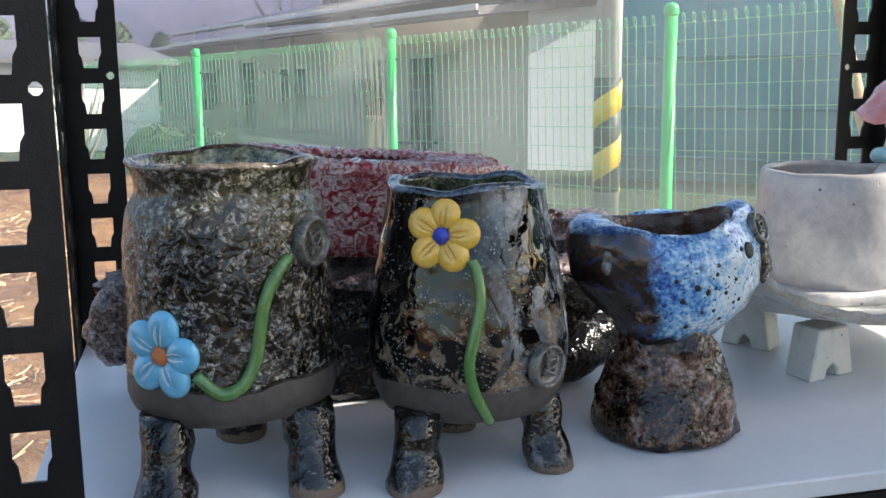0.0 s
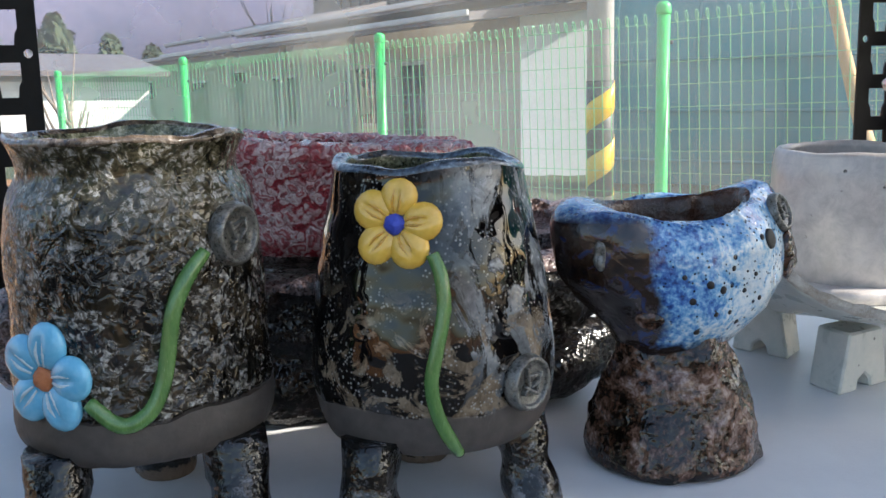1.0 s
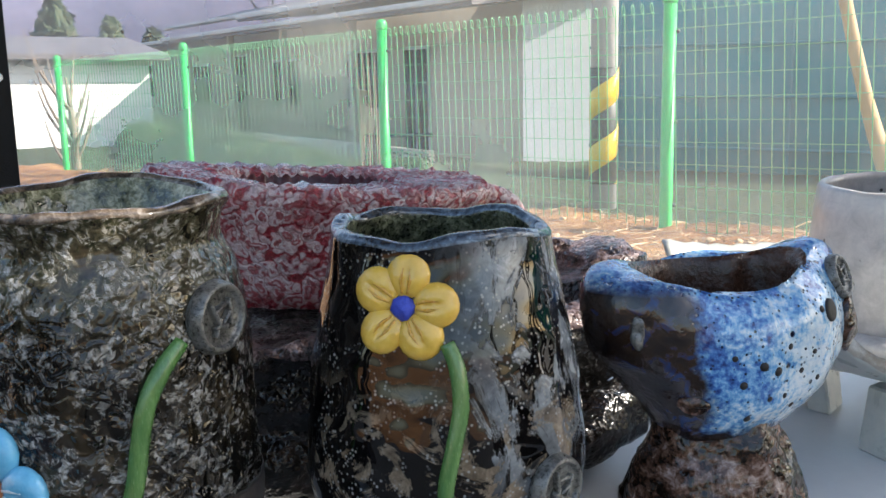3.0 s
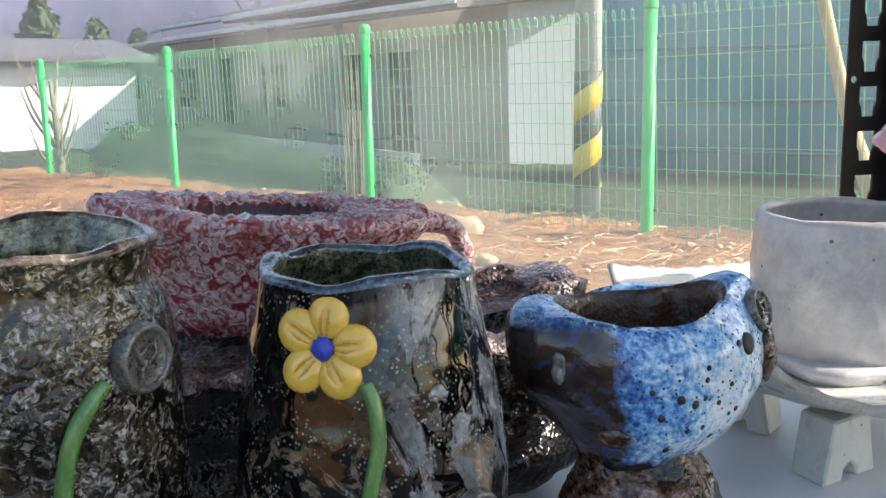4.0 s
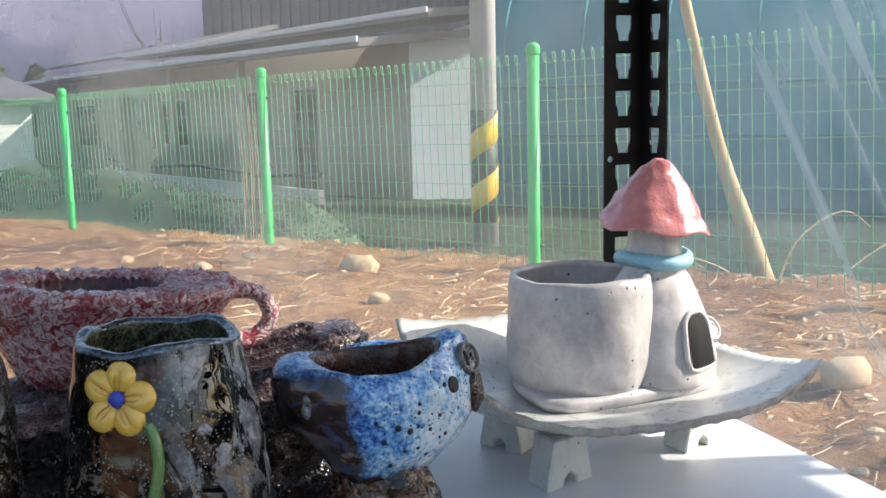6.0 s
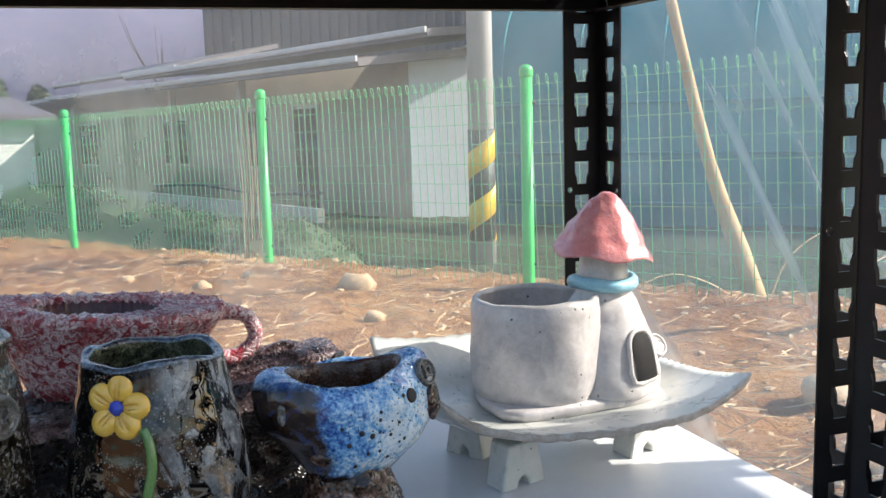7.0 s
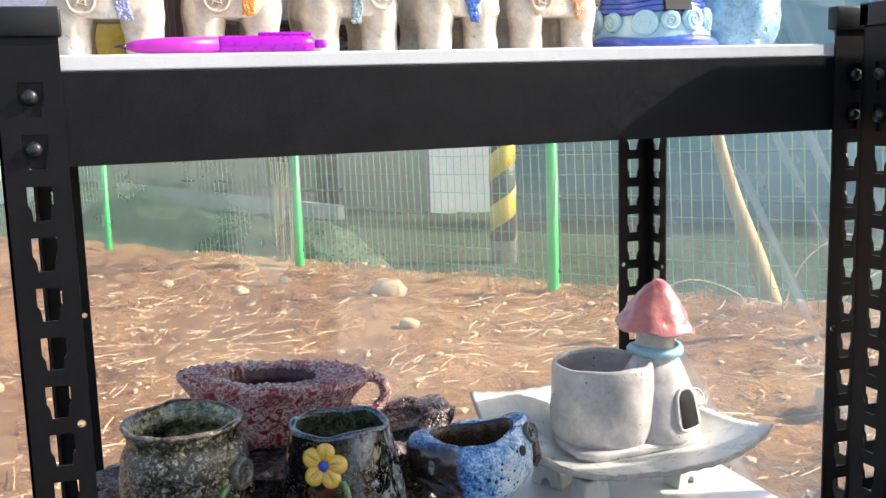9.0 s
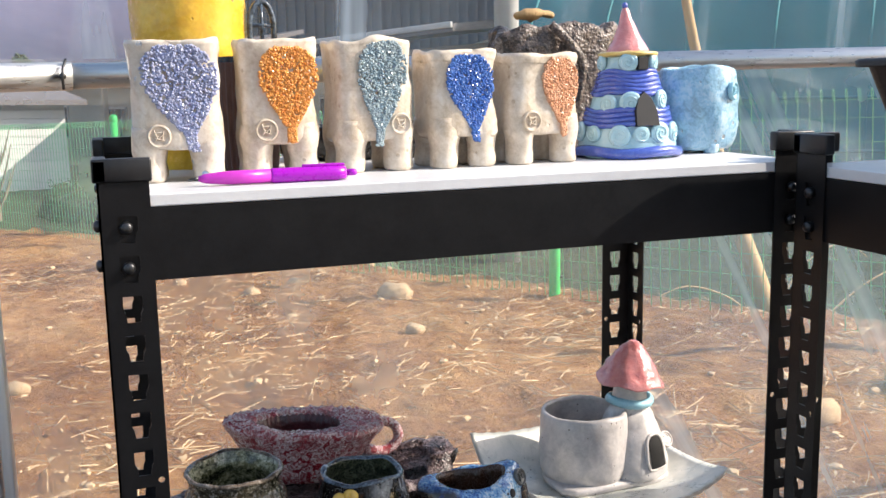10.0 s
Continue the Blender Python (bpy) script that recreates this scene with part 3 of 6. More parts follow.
def lumps(bm, amount, freq, seed=0.0, keep_below=None):
    """Push the surface about like hand-pressed clay."""
    bm.normal_update()
    for v in bm.verts:
        if keep_below is not None and v.co.z < keep_below:
            continue
        q = v.co * freq + Vector((seed, seed * 1.7, seed * 0.6))
        v.co += v.normal * amount * (noise.noise(q) + 0.5 * noise.noise(q * 2.3))
    return bm


def smooth_profile(pts, steps=5):
    """More points along a profile, by a Catmull-Rom curve."""
    out = []
    p = [pts[0], *pts, pts[-1]]
    for i in range(1, len(p) - 2):
        for k in range(steps):
            t = k / steps
            out.append(tuple(0.5 * (2 * b + (c - a) * t + (2 * a - 5 * b + 4 * c - d) * t * t + (3 * b - a - 3 * c + d) * t ** 3) for a, b, c, d in zip(p[i - 1], p[i], p[i + 1], p[i + 2])))
    return out + [tuple(pts[-1])]


def vessel(outer, wall, shape, seg=56, floor=None, wob=0.0, seed=0.0):
    """An open pot. outer: (radius, height) from the foot to the rim; shape(angle, height 0..1) scales the radius.
    Materials: 0 outside, 1 rim, 2 inside."""
    outer = smooth_profile(outer)
    top = outer[-1][1]
    low = outer[0][1]
    floor = floor if floor is not None else low + wall
    inner = [(max(r - wall, 0.003), max(z, floor)) for r, z in reversed(outer) if z > floor]
    r_rim = outer[-1][0]
    prof = outer + [(r_rim - wall * 0.25, top + wall * 0.35), (r_rim - wall * 0.75, top + wall * 0.35)] + inner + [(0.004, floor)]
    mats = [0] * (len(outer) - 2) + [1] * 4 + [2] * (len(prof) - len(outer) - 3)
    rows = []
    for r, z in prof:
        row = []
        for j in range(seg):
            a = 2 * math.pi * j / seg
            k = shape(a, (z - low) / (top - low))
            dz = wob * noise.noise(Vector((math.cos(a) * 1.5 + seed, math.sin(a) * 1.5, seed))) * max(0.0, (z - low) / (top - low)) ** 3
            row.append(Vector((math.cos(a) * r * k[0], math.sin(a) * r * k[1], z + dz)))
        rows.append(row)
    return rings(bmesh.new(), rows, True, True, mats)


def tube(points, radius, seg=10, ends=True, steps=4, bm=None):
    """A round bar along points; radius: a number, or one for each point."""
    rad = radius if isinstance(radius, (list, tuple)) else [radius] * len(points)
    pts = smooth_profile([(*p, r) for p, r in zip(points, rad)], steps) if steps > 1 else [(*p, r) for p, r in zip(points, rad)]
    pos = [Vector(p[:3]) for p in pts]
    rows, side = [], None
    for i, p in enumerate(pos):
        d = (pos[min(i + 1, len(pos) - 1)] - pos[max(i - 1, 0)]).normalized()
        if side is None:
            side = d.orthogonal().normalized()
        side = (side - d * side.dot(d)).normalized()
        up = d.cross(side)
        rows.append([p + (side * math.cos(2 * math.pi * j / seg) + up * math.sin(2 * math.pi * j / seg)) * pts[i][3] for j in range(seg)])
    return rings(bm or bmesh.new(), rows, ends, ends)


def blob(bm, m, u=12, v=8):
    bmesh.ops.create_uvsphere(bm, u_segments=u, v_segments=v, radius=1.0, matrix=m)
    return bm


def ball(loc, size, rot=(0, 0, 0)):
    return Matrix.LocRotScale(Vector(loc), Euler(rot), Vector(size))


def outward(angle, z, r, lift=0.0):
    """A frame on an upright round surface: x along it, y up, z outward."""
    out = Vector((math.cos(angle), math.sin(angle), 0))
    m = Matrix((Vector((-math.sin(angle), math.cos(angle), 0)), Vector((0, 0, 1)), out)).transposed().to_4x4()
    m.translation = out * (r + lift) + Vector((0, 0, z))
    return m


def lathe(profile, seg=40, steps=4, m=None):
    prof = smooth_profile(profile, steps) if steps > 1 else profile
    bm = rings(bmesh.new(), [[Vector((math.cos(2 * math.pi * j / seg) * r, math.sin(2 * math.pi * j / seg) * r, z)) for j in range(seg)] for r, z in prof])
    if m:
        bmesh.ops.transform(bm, matrix=m, verts=bm.verts)
    return bm


def seal(parent, m, r, mat, marks):
    """A stamped round seal in relief with plain strokes."""
    bm = lathe([(0.001, -r * 0.3), (r * 0.98, -r * 0.3), (r, r * 0.10), (r * 0.92, r * 0.26), (r * 0.80, r * 0.22), (r * 0.72, r * 0.08), (0.001, r * 0.08)], 28, 2, m)
    face = part("seal", bm, mat, parent, "round stamped seal with raised strokes")
    for x, y, w, h, turn in marks:
        part("stroke", boxed((-w * r, -h * r, 0), (w * r, h * r, r * 0.28), r * 0.05, m @ pose(x * r, y * r, 0, 0, 0, turn)), mat, face)
    return face


STROKES = [(-0.3, 0.2, 0.06, 0.36, 20), (-0.05, 0.3, 0.3, 0.06, 10), (0.3, 0.05, 0.06, 0.42, -8), (0.0, -0.25, 0.4, 0.06, -14), (-0.25, -0.2, 0.06, 0.28, -30), (0.15, 0.0, 0.25, 0.05, 35)]


def flower(parent, m, size, petal_mat, line_mat, heart_mat, turn, label):
    """A five-petalled clay flower pressed onto a wall."""
    bl = part("flower", blob(bmesh.new(), m @ ball((0, 0, size * 0.02), (size * 0.34, size * 0.34, size * 0.16))), petal_mat, parent, label)
    for k in range(5):
        a = turn + k * 72 + (3, -4, 2, 5, -3)[k]
        q = m @ pose(0, 0, 0, 0, 0, a)
        bm = bmesh.new()
        blob(bm, q @ ball((0, size * 0.60, size * 0.10), (size * (0.43 + 0.02 * (k % 2)), size * 0.45, size * 0.22)), 18, 12)
        for v in bm.verts:
            loc = q.inverted() @ v.co
            if loc.z > size * 0.1:
                loc.z -= size * 0.10 * math.exp(-(loc.x / (size * 0.07)) ** 2) * max(0, 1 - abs(loc.y / size - 0.55) * 2.2)
                v.co = q @ loc
        petal = part("petal", bm, petal_mat, bl)
        for s in (-1, 1):
            part("vein", tube([q @ Vector((s * size * 0.05, size * 0.26, size * 0.22)), q @ Vector((s * size * 0.09, size * 0.5, size * 0.275)), q @ Vector((s * size * 0.07, size * 0.72, size * 0.27))], [size * 0.025, size * 0.035, size * 0.015], 6), line_mat, petal)
    part("heart", lumps(blob(bmesh.new(), m @ ball((0, 0, size * 0.17), (size * 0.24, size * 0.24, size * 0.13)), 14, 10), size * 0.05, 500), heart_mat, bl, "rough flower centre")
    return bl


# ---- ground ----
def soil_height(x, y):
    d = (x - 2.23) * 0.876 + (y - 3.906) * 0.482
    z = GROUND + 0.004 - 0.0385 * max(0.0, min(y, 24.0)) if y > 0 else GROUND + 0.004
    z += 0.03 * noise.noise(Vector((x * 0.9, y * 0.9, 0))) * min(1.0, max(0.0, (y - 0.5) / 1.5))
    z += (0.030 * noise.noise(Vector((x * 4.1, y * 4.1, 3))) + 0.024 * noise.noise(Vector((x * 10, y * 10, 7)))) * min(1.0, max(0.0, y - 0.4))
    if d > 0.2:
        z -= min(0.30, 0.30 * (d - 0.2)) + min(0.40, 0.03 * (d - 0.2))
    return z


def build_ground():
    near_x = np.arange(-4.0, 6.5, 0.045)
    near_y = np.arange(0.4, 8.6, 0.045)
    far = np.array([0.4, 1, 2, 4, 8, 16, 32, 64, 128, 256, 512, 900.0])
    xs = np.concatenate((-4.0 - far[::-1], near_x, 6.5 + far))
    ys = np.concatenate((0.4 - far[::-1], near_y, 8.6 + far))
    verts = [(x, y, soil_height(x, y)) for y in ys for x in xs]
    n = len(xs)
    faces = [(j * n + i, j * n + i + 1, (j + 1) * n + i + 1, (j + 1) * n + i) for j in range(len(ys) - 1) for i in range(n - 1)]
    me = bpy.data.meshes.new("ground")
    me.from_pydata(verts, [], faces)
    me.materials.append(M_SOIL)
    me.polygons.foreach_set("use_smooth", [True] * len(me.polygons))
    tagged(new("ground", me), "bare red-brown soil strewn with stones and straw", "ground", kind="structure")


build_ground()
# unseen floor, added dark to cut brown reflections and warm bounce on the pots
tagged(part("floor", boxed((-4.0, -4.95, FLOOR - 0.02), (5.5, 0.40, FLOOR)), M_FLOOR_DARK, smooth=False), "unseen dark floor sheet added to cut warm bounce and reflections", "floor", kind="structure")


def stone_mesh(seed, flat):
    bm = bmesh.new()
    bmesh.ops.create_icosphere(bm, subdivisions=2, radius=1.0)
    for v in bm.verts:
        k = 1 + 0.35 * noise.noise(v.co * 1.4 + Vector((seed, 0, seed)))
        v.co = Vector((v.co.x * k, v.co.y * k * 0.8, v.co.z * k * flat))
    return bm


# single stones that lie apart
for sx, sy, sr, st in [(1.466, 4.31, 0.105, "pale tan stone half sunk in the soil"), (1.02, 4.9, 0.05, "tan stone lying on the soil"), (0.40, 5.3, 0.045, "tan stone lying on the soil"),
                       (1.28, 3.35, 0.05, "small buff stone on the soil"), (2.55, 1.75, 0.10, "broad buff stone on shaded soil"),
                       (2.0, 1.55, 0.075, "buff stone on shaded soil"), (0.75, 4.75, 0.06, "brown clod of stone on the soil"), (-0.35, 3.0, 0.05, "buff stone on the soil"), (1.75, 2.9, 0.045, "buff stone on the soil")]:
    ob = part("stone", stone_mesh(sx * 7, 0.62), M_STONE)
    ob.matrix_world = pose(sx, sy, soil_height(sx, sy) + sr * 0.3, 0, 0, sx * 90) @ Matrix.Diagonal((sr, sr, sr, 1))
    tagged(ob, st, "stone", "stones on the soil")


def gravel():
    rnd = random.Random(5)
    verts, faces = [], []
    base = stone_mesh(2.0, 0.6)
    bv, bf = [v.co.copy() for v in base.verts], [[v.index for v in f.verts] for f in base.faces]
    base.free()
    for _ in range(1100):
        x, y = rnd.uniform(-2.5, 4.5), 0.9 + 6.2 * rnd.random() ** 1.3
        if (x - 2.23) * 0.876 + (y - 3.906) * 0.482 > 0.3:
            continue
        r = 0.004 + 0.020 * rnd.random() ** 5
        q = pose(x, y, soil_height(x, y) + r * 0.15, rnd.uniform(-20, 20), 0, rnd.uniform(0, 360))
        o = len(verts)
        verts += [q @ (p * r) for p in bv]
        faces += [[i + o for i in f] for f in bf]
    me = bpy.data.meshes.new("gravel")
    me.from_pydata(verts, [], faces)
    me.materials.append(M_STONE)
    tagged(new("gravel", me), "small buff pebbles and clods scattered on the soil", "gravel", kind="stuff")


def straw():
    """Straight and broken stalks, with flat scraps of dead leaf between them."""
    rnd = random.Random(9)
    verts, faces = [], []
    for n in range(17000):
        x, y = rnd.uniform(-2.4, 4.2), 0.7 + 5.8 * rnd.random() ** 1.6
        if (x - 2.23) * 0.876 + (y - 3.906) * 0.482 > 0.25:
            continue
        thick = noise.noise(Vector((x * 1.3, y * 1.3, 20)))
        if rnd.random() > 0.55 + thick:
            continue
        a = rnd.uniform(0, 6.3)
        o = len(verts)
        if n % 3 == 0:
            k = rnd.uniform(0.004, 0.016)
            q = pose(x, y, soil_height(x, y) + 0.006, rnd.uniform(-25, 25), rnd.uniform(-25, 25), rnd.uniform(0, 360))
            verts += [q @ (Vector(p) * k) for p in ((-1, -0.3, 0), (0, -0.5, 0.1), (1.2, 0, 0), (0.1, 0.5, 0.15), (-0.8, 0.3, 0), (0, 0, -0.12))]
            faces += [(o, o + 1, o + 2, o + 3, o + 4)] + [(o + (i + 1) % 5, o + i, o + 5) for i in range(5)]
            continue
        length = rnd.uniform(0.02, 0.14) * (2.4 if n % 47 == 0 else 1)
        lift = rnd.uniform(0.0, 0.014) * (5 if n % 41 == 0 else 1)
        w, kink = rnd.uniform(0.0007, 0.0019), rnd.uniform(-0.3, 0.3)
        z0, z1 = soil_height(x, y), soil_height(x + math.cos(a) * length, y + math.sin(a) * length)
        for s_ in (0, 0.55, 1):
            b = a + kink * max(0.0, s_ - 0.5)
            px, py = x + math.cos(b) * length * s_, y + math.sin(b) * length * s_
            pz = z0 + (z1 - z0) * s_ + 0.004 + lift * s_
            for dx, dz in ((-w, 0), (w, 0), (0, w * 1.6)):
                verts.append((px - math.sin(a) * dx, py + math.cos(a) * dx, pz + dz))
        for k in range(2):
            for j in range(3):
                faces.append((o + 3 * k + j, o + 3 * k + (j + 1) % 3, o + 3 * k + 3 + (j + 1) % 3, o + 3 * k + 3 + j))
    me = bpy.data.meshes.new("straw")
    me.from_pydata(verts, [], faces)
    me.materials.append(M_STRAW)
    tagged(new("straw", me), "dry straw, stalks and leaf scraps lying over the soil", "straw", kind="stuff")


gravel()
straw()

# ---- fence ----
FENCE = [(-1.03, 9.73), (0.113, 7.70), (1.26, 5.67), (2.23, 3.906), (3.20, 2.14), (4.17, 0.38), (5.14, -1.38), (6.10, -3.12)]


fence = new("mesh_fence")
tagged(fence, "green welded wire mesh fence on bright green posts", "fence")
made = {}


def fence_post(x, y):
    """A coated tube post with a domed cap and side bolts."""
    if not made:
        made["tube"] = lathe([(0.030, -0.3), (0.030, 0.0), (0.030, 1.02)], 20, 1)
        made["cap"] = lathe([(0.034, 1.005), (0.034, 1.03), (0.030, 1.048), (0.016, 1.060), (0.001, 1.063)], 20, 3)
        made["bolt"] = lathe([(0.001, -0.01), (0.009, -0.01), (0.009, 0.012), (0.001, 0.014)], 8, 1, pose(0.026, -0.015, 0, 0, 90, -30))
        for key, mat in (("tube", M_FENCE), ("cap", M_FENCE), ("bolt", M_RIVET)):
            me = bpy.data.meshes.new(key)
            made[key].to_mesh(me)
            made[key].free()
            me.materials.append(mat)
            me.polygons.foreach_set("use_smooth", [True] * len(me.polygons))
            made[key] = me
    post = new("fence_post", made["tube"])
    post.parent = fence
    post.matrix_basis = pose(x, y, soil_height(x, y))
    new("cap", made["cap"]).parent = post
    for z in (0.10, 0.48, 0.88):
        bolt = new("bolt", made["bolt"])
        bolt.parent = post
        bolt.matrix_basis = pose(0, 0, z)


def fence_panel(length):
    """A welded mesh panel along x: upright wires hooked over at the top, paired cross wires."""
    n = int(length / 0.052)
    bm = bmesh.new()
    for i in range(n):
        x = (i + 0.5) * length / n
        tube([(x, 0, -0.25), (x, 0, 1.000), (x, -0.005, 1.016), (x, -0.016, 1.020), (x, -0.022, 1.008), (x, -0.016, 0.982), (x, -0.003, 0.975)], 0.0021, 5, True, 1, bm)
    panel = part("mesh_panel", bm, M_WIRE, fence, "green wire panel hooked over at top")
    bm = bmesh.new()
    for z in (-0.1, 0.0, 0.1, 0.2, 0.3, 0.4, 0.5, 0.6, 0.7, 0.8, 0.9, 0.975):
        for dy in (0.003,):
            tube([(0, dy, z), (length, dy, z)], 0.0014, 5, True, 1, bm)
    part("cross_wires", bm, M_WIRE, panel)
    return panel


for x, y in FENCE:
    fence_post(x, y)
for (x0, y0), (x1, y1) in zip(FENCE, FENCE[1:]):
    p = fence_panel(math.hypot(x1 - x0, y1 - y0) - 0.07)
    ang = math.degrees(math.atan2(y1 - y0, x1 - x0))
    z0, z1 = soil_height(x0, y0), soil_height(x1, y1)
    p.matrix_basis = Matrix.Translation((x0 + 0.035 * math.cos(radians(ang)), y0 + 0.035 * math.sin(radians(ang)), z0 - 0.01)) @ pose(0, 0, 0, 0, 0, ang) @ pose(0, 0, 0, 0, -math.degrees(math.atan2(z1 - z0, math.hypot(x1 - x0, y1 - y0))), 0)

stalks = thing("dry_stalks", (1.20, 5.90, soil_height(1.20, 5.90)), "bundle of tall dry stalks by a fence post", "dry plants")
for k in range(9):
    dx = 0.016 * (k - 3)
    part("stalk", tube([(dx, 0.02 * (k % 3), -0.02), (dx + 0.01, 0.02, 0.5), (dx * 1.2 + 0.02 * (k % 2), 0.03, 0.85 + 0.04 * (k % 4))], [0.006, 0.005, 0.002], 5), M_TRUNK, stalks)

def shaded_bank():
    """Stands in for the shaded grassy bank behind the fence: a lumpy dark body with leaves standing out of it."""
    rnd = random.Random(21)
    (xa, ya), (xb, yb) = FENCE[0], FENCE[3]
    length = math.hypot(xb - xa, yb - ya)
    ux, uy = (xb - xa) / length, (yb - ya) / length

    def crest(s):
        return 0.78 - 0.075 * s + 0.10 * noise.noise(Vector((s * 1.1, 0, 4))) - 0.12 - 0.5 * max(0.0, s - length + 2.6)

    verts, faces = [], []
    n_s, n_o = 100, 9
    for i in range(n_s + 1):
        s = (length - 1.7) * i / n_s
        for j in range(n_o):
            off = 0.42 + 0.11 * j
            x, y = xa + ux * s - uy * off, ya + uy * s + ux * off
            z = soil_height(x, y) - 0.05 + crest(s) * math.sin(math.pi * (j + 0.2) / n_o) ** 0.5
            k = 0.06
            verts.append(Vector((x + k * noise.noise(Vector((s * 5, j, 1))), y + k * noise.noise(Vector((s * 5, j, 6))), z + k * noise.noise(Vector((s * 6, j * 0.9, 3))))))
    for i in range(n_s):
        for j in range(n_o - 1):
            faces.append((i * n_o + j, (i + 1) * n_o + j, (i + 1) * n_o + j + 1, i * n_o + j + 1))
    body = list(verts)
    for _ in range(12000):
        c = body[rnd.randrange(len(body))] + Vector((rnd.uniform(-0.06, 0.06), rnd.uniform(-0.06, 0.06), rnd.uniform(-0.02, 0.06)))
        q = Euler((rnd.uniform(-1.2, 1.2), rnd.uniform(-1.2, 1.2), rnd.uniform(0, 6))).to_matrix()
        k = rnd.uniform(0.007, 0.016)
        o = len(verts)
        verts += [c + q @ Vector(p) * k for p in ((-1, 0, 0), (0, -0.45, 0.12), (1.1, 0, 0), (0, 0.45, 0.12))]
        faces.append((o, o + 1, o + 2, o + 3))
    me = bpy.data.meshes.new("undergrowth")
    me.from_pydata(verts, [], faces)
    me.materials.append(M_BANK_SHADE)
    tagged(new("undergrowth", me), "dark green leaf mass standing in for the shaded grassy bank", "undergrowth", kind="stuff")


shaded_bank()

# ---- utility pole with warning sleeve ----
pole = thing("utility_pole", (3.50, 7.62, soil_height(3.50, 7.62) - 0.1), "round concrete utility pole with yellow and black warning sleeve", "utility pole")
part("shaft", lathe([(0.115, 0), (0.108, 3.0), (0.095, 8.0)], 28, 1), M_CONCRETE, pole)
SL0, SL1 = 0.31, 1.28
part("sleeve", lathe([(0.1165, SL0), (0.1165, SL1)], 32, 1), M_BAND_K, pole, "black sleeve")
for k in range(-1, 3):
    bm = bmesh.new()
    rows = []
    for i in range(25):
        a = 2 * math.pi * i / 24
        lo, hi = SL0 + 0.02 + k * 0.46 + 0.46 * i / 24, SL0 + 0.25 + k * 0.46 + 0.46 * i / 24
        lo, hi = max(SL0, min(SL1, lo)), max(SL0, min(SL1, hi))
        rows.append([Vector((math.cos(a + 2.4) * r, math.sin(a + 2.4) * r, z)) for r, z in ((0.1175, lo), (0.1205, lo), (0.1205, hi), (0.1175, hi))])
    part("stripe", rings(bm, rows), M_BAND_Y, pole, "yellow slanting stripe")

stick = thing("leaning_plank", (3.60, 3.84, soil_height(3.60, 3.84) - 0.05), "weathered yellow-brown timber leaning behind the fence", "plank")
part("plank", tube([(0, 0, 0), (-0.10, 0.12, 0.42), (-0.21, 0.25, 0.9), (-0.37, 0.36, 1.7), (-0.43, 0.40, 2.1)], [0.055, 0.055, 0.036, 0.030, 0.025], 8, True, 3), M_STICK, stick)
for bx, by, bz, tx in ((0.2, 0.1, 0.5, 0.5), (-0.3, 0.0, 0.35, -0.6), (0.5, -0.1, 0.4, 0.9)):
    part("twig", tube([(bx * 0.3, by, 0.04), (bx, by, bz * 0.7), (tx, by, bz), (tx * 1.4, by, bz * 0.8)], [0.006, 0.005, 0.004, 0.002], 5), M_STRAW, stick)


# ---- houses beyond the fence ----
def frame_between(a, b):
    d = Vector((b[0] - a[0], b[1] - a[1], 0))
    return pose(a[0], a[1], 0, 0, 0, math.degrees(math.atan2(d.y, d.x))), d.length


def window_on(parent, m, x, z, w, h, name="window"):
    win = part(name, boxed((x, -0.06, z), (x + w, -0.002, z + h), 0.01, m), M_ROOF_EDGE, parent, "dark framed window")
    for k in range(2):
        part("pane", boxed((x + 0.05 + k * w / 2, -0.075, z + 0.06), (x + w / 2 - 0.03 + k * w / 2, -0.061, z + h - 0.06), 0, m), M_DARKWIN, win)
    return win


house = new("farmhouse")
tagged(house, "long low cream farmhouse with dark layered sheet roofs", "house")
HB, EAVE = -0.95, 1.86
m_f, len_f = frame_between((-3.3, 40.5), (5.0, 14.7))
part("front_wall", boxed((0, 0, HB), (len_f, 0.25, EAVE + 0.1), 0.0, m_f), M_STUCCO, house)
for x, z, w, h in ((5.0, 0.2, 1.6, 1.1), (10.5, 0.0, 1.8, 1.2), (14.2, -0.6, 1.0, 2.0), (17.0, 0.1, 1.5, 1.1), (21.0, 0.1, 1.4, 1.2), (23.4, -0.7, 0.9, 2.0)):
    window_on(house, m_f, x, z, w, h)
for x in (8.4, 12.9, 16.2, 19.5, 22.8):
    part("pillar", boxed((x, -0.9, HB), (x + 0.14, -0.76, EAVE), 0.01, m_f), M_STUCCO, house)
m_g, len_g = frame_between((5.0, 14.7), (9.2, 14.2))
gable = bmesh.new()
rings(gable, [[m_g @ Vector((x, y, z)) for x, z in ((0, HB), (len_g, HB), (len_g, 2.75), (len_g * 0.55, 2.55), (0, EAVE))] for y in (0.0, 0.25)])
g_wall = part("gable_wall", gable, M_GABLE_SHADED, house, "white lapped siding gable wall", smooth=False)
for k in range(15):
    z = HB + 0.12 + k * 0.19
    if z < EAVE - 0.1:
        part("siding_board", boxed((0.0, -0.009, z), (len_g, -0.003, z + 0.187), 0.001, m_g), M_GABLE_SHADED, g_wall, smooth=False)
roofs = [(-0.6, 16.0, EAVE + 0.0, 0.9, 0.55, 3.4), (12.0, len_f + 0.5, EAVE + 0.0, 1.25, 0.32, 3.0), (15.5, len_f + 1.0, EAVE + 0.42, 0.35, 0.35, 3.2), (4.0, 15.0, EAVE + 0.75, -1.2, 0.7, 3.0)]
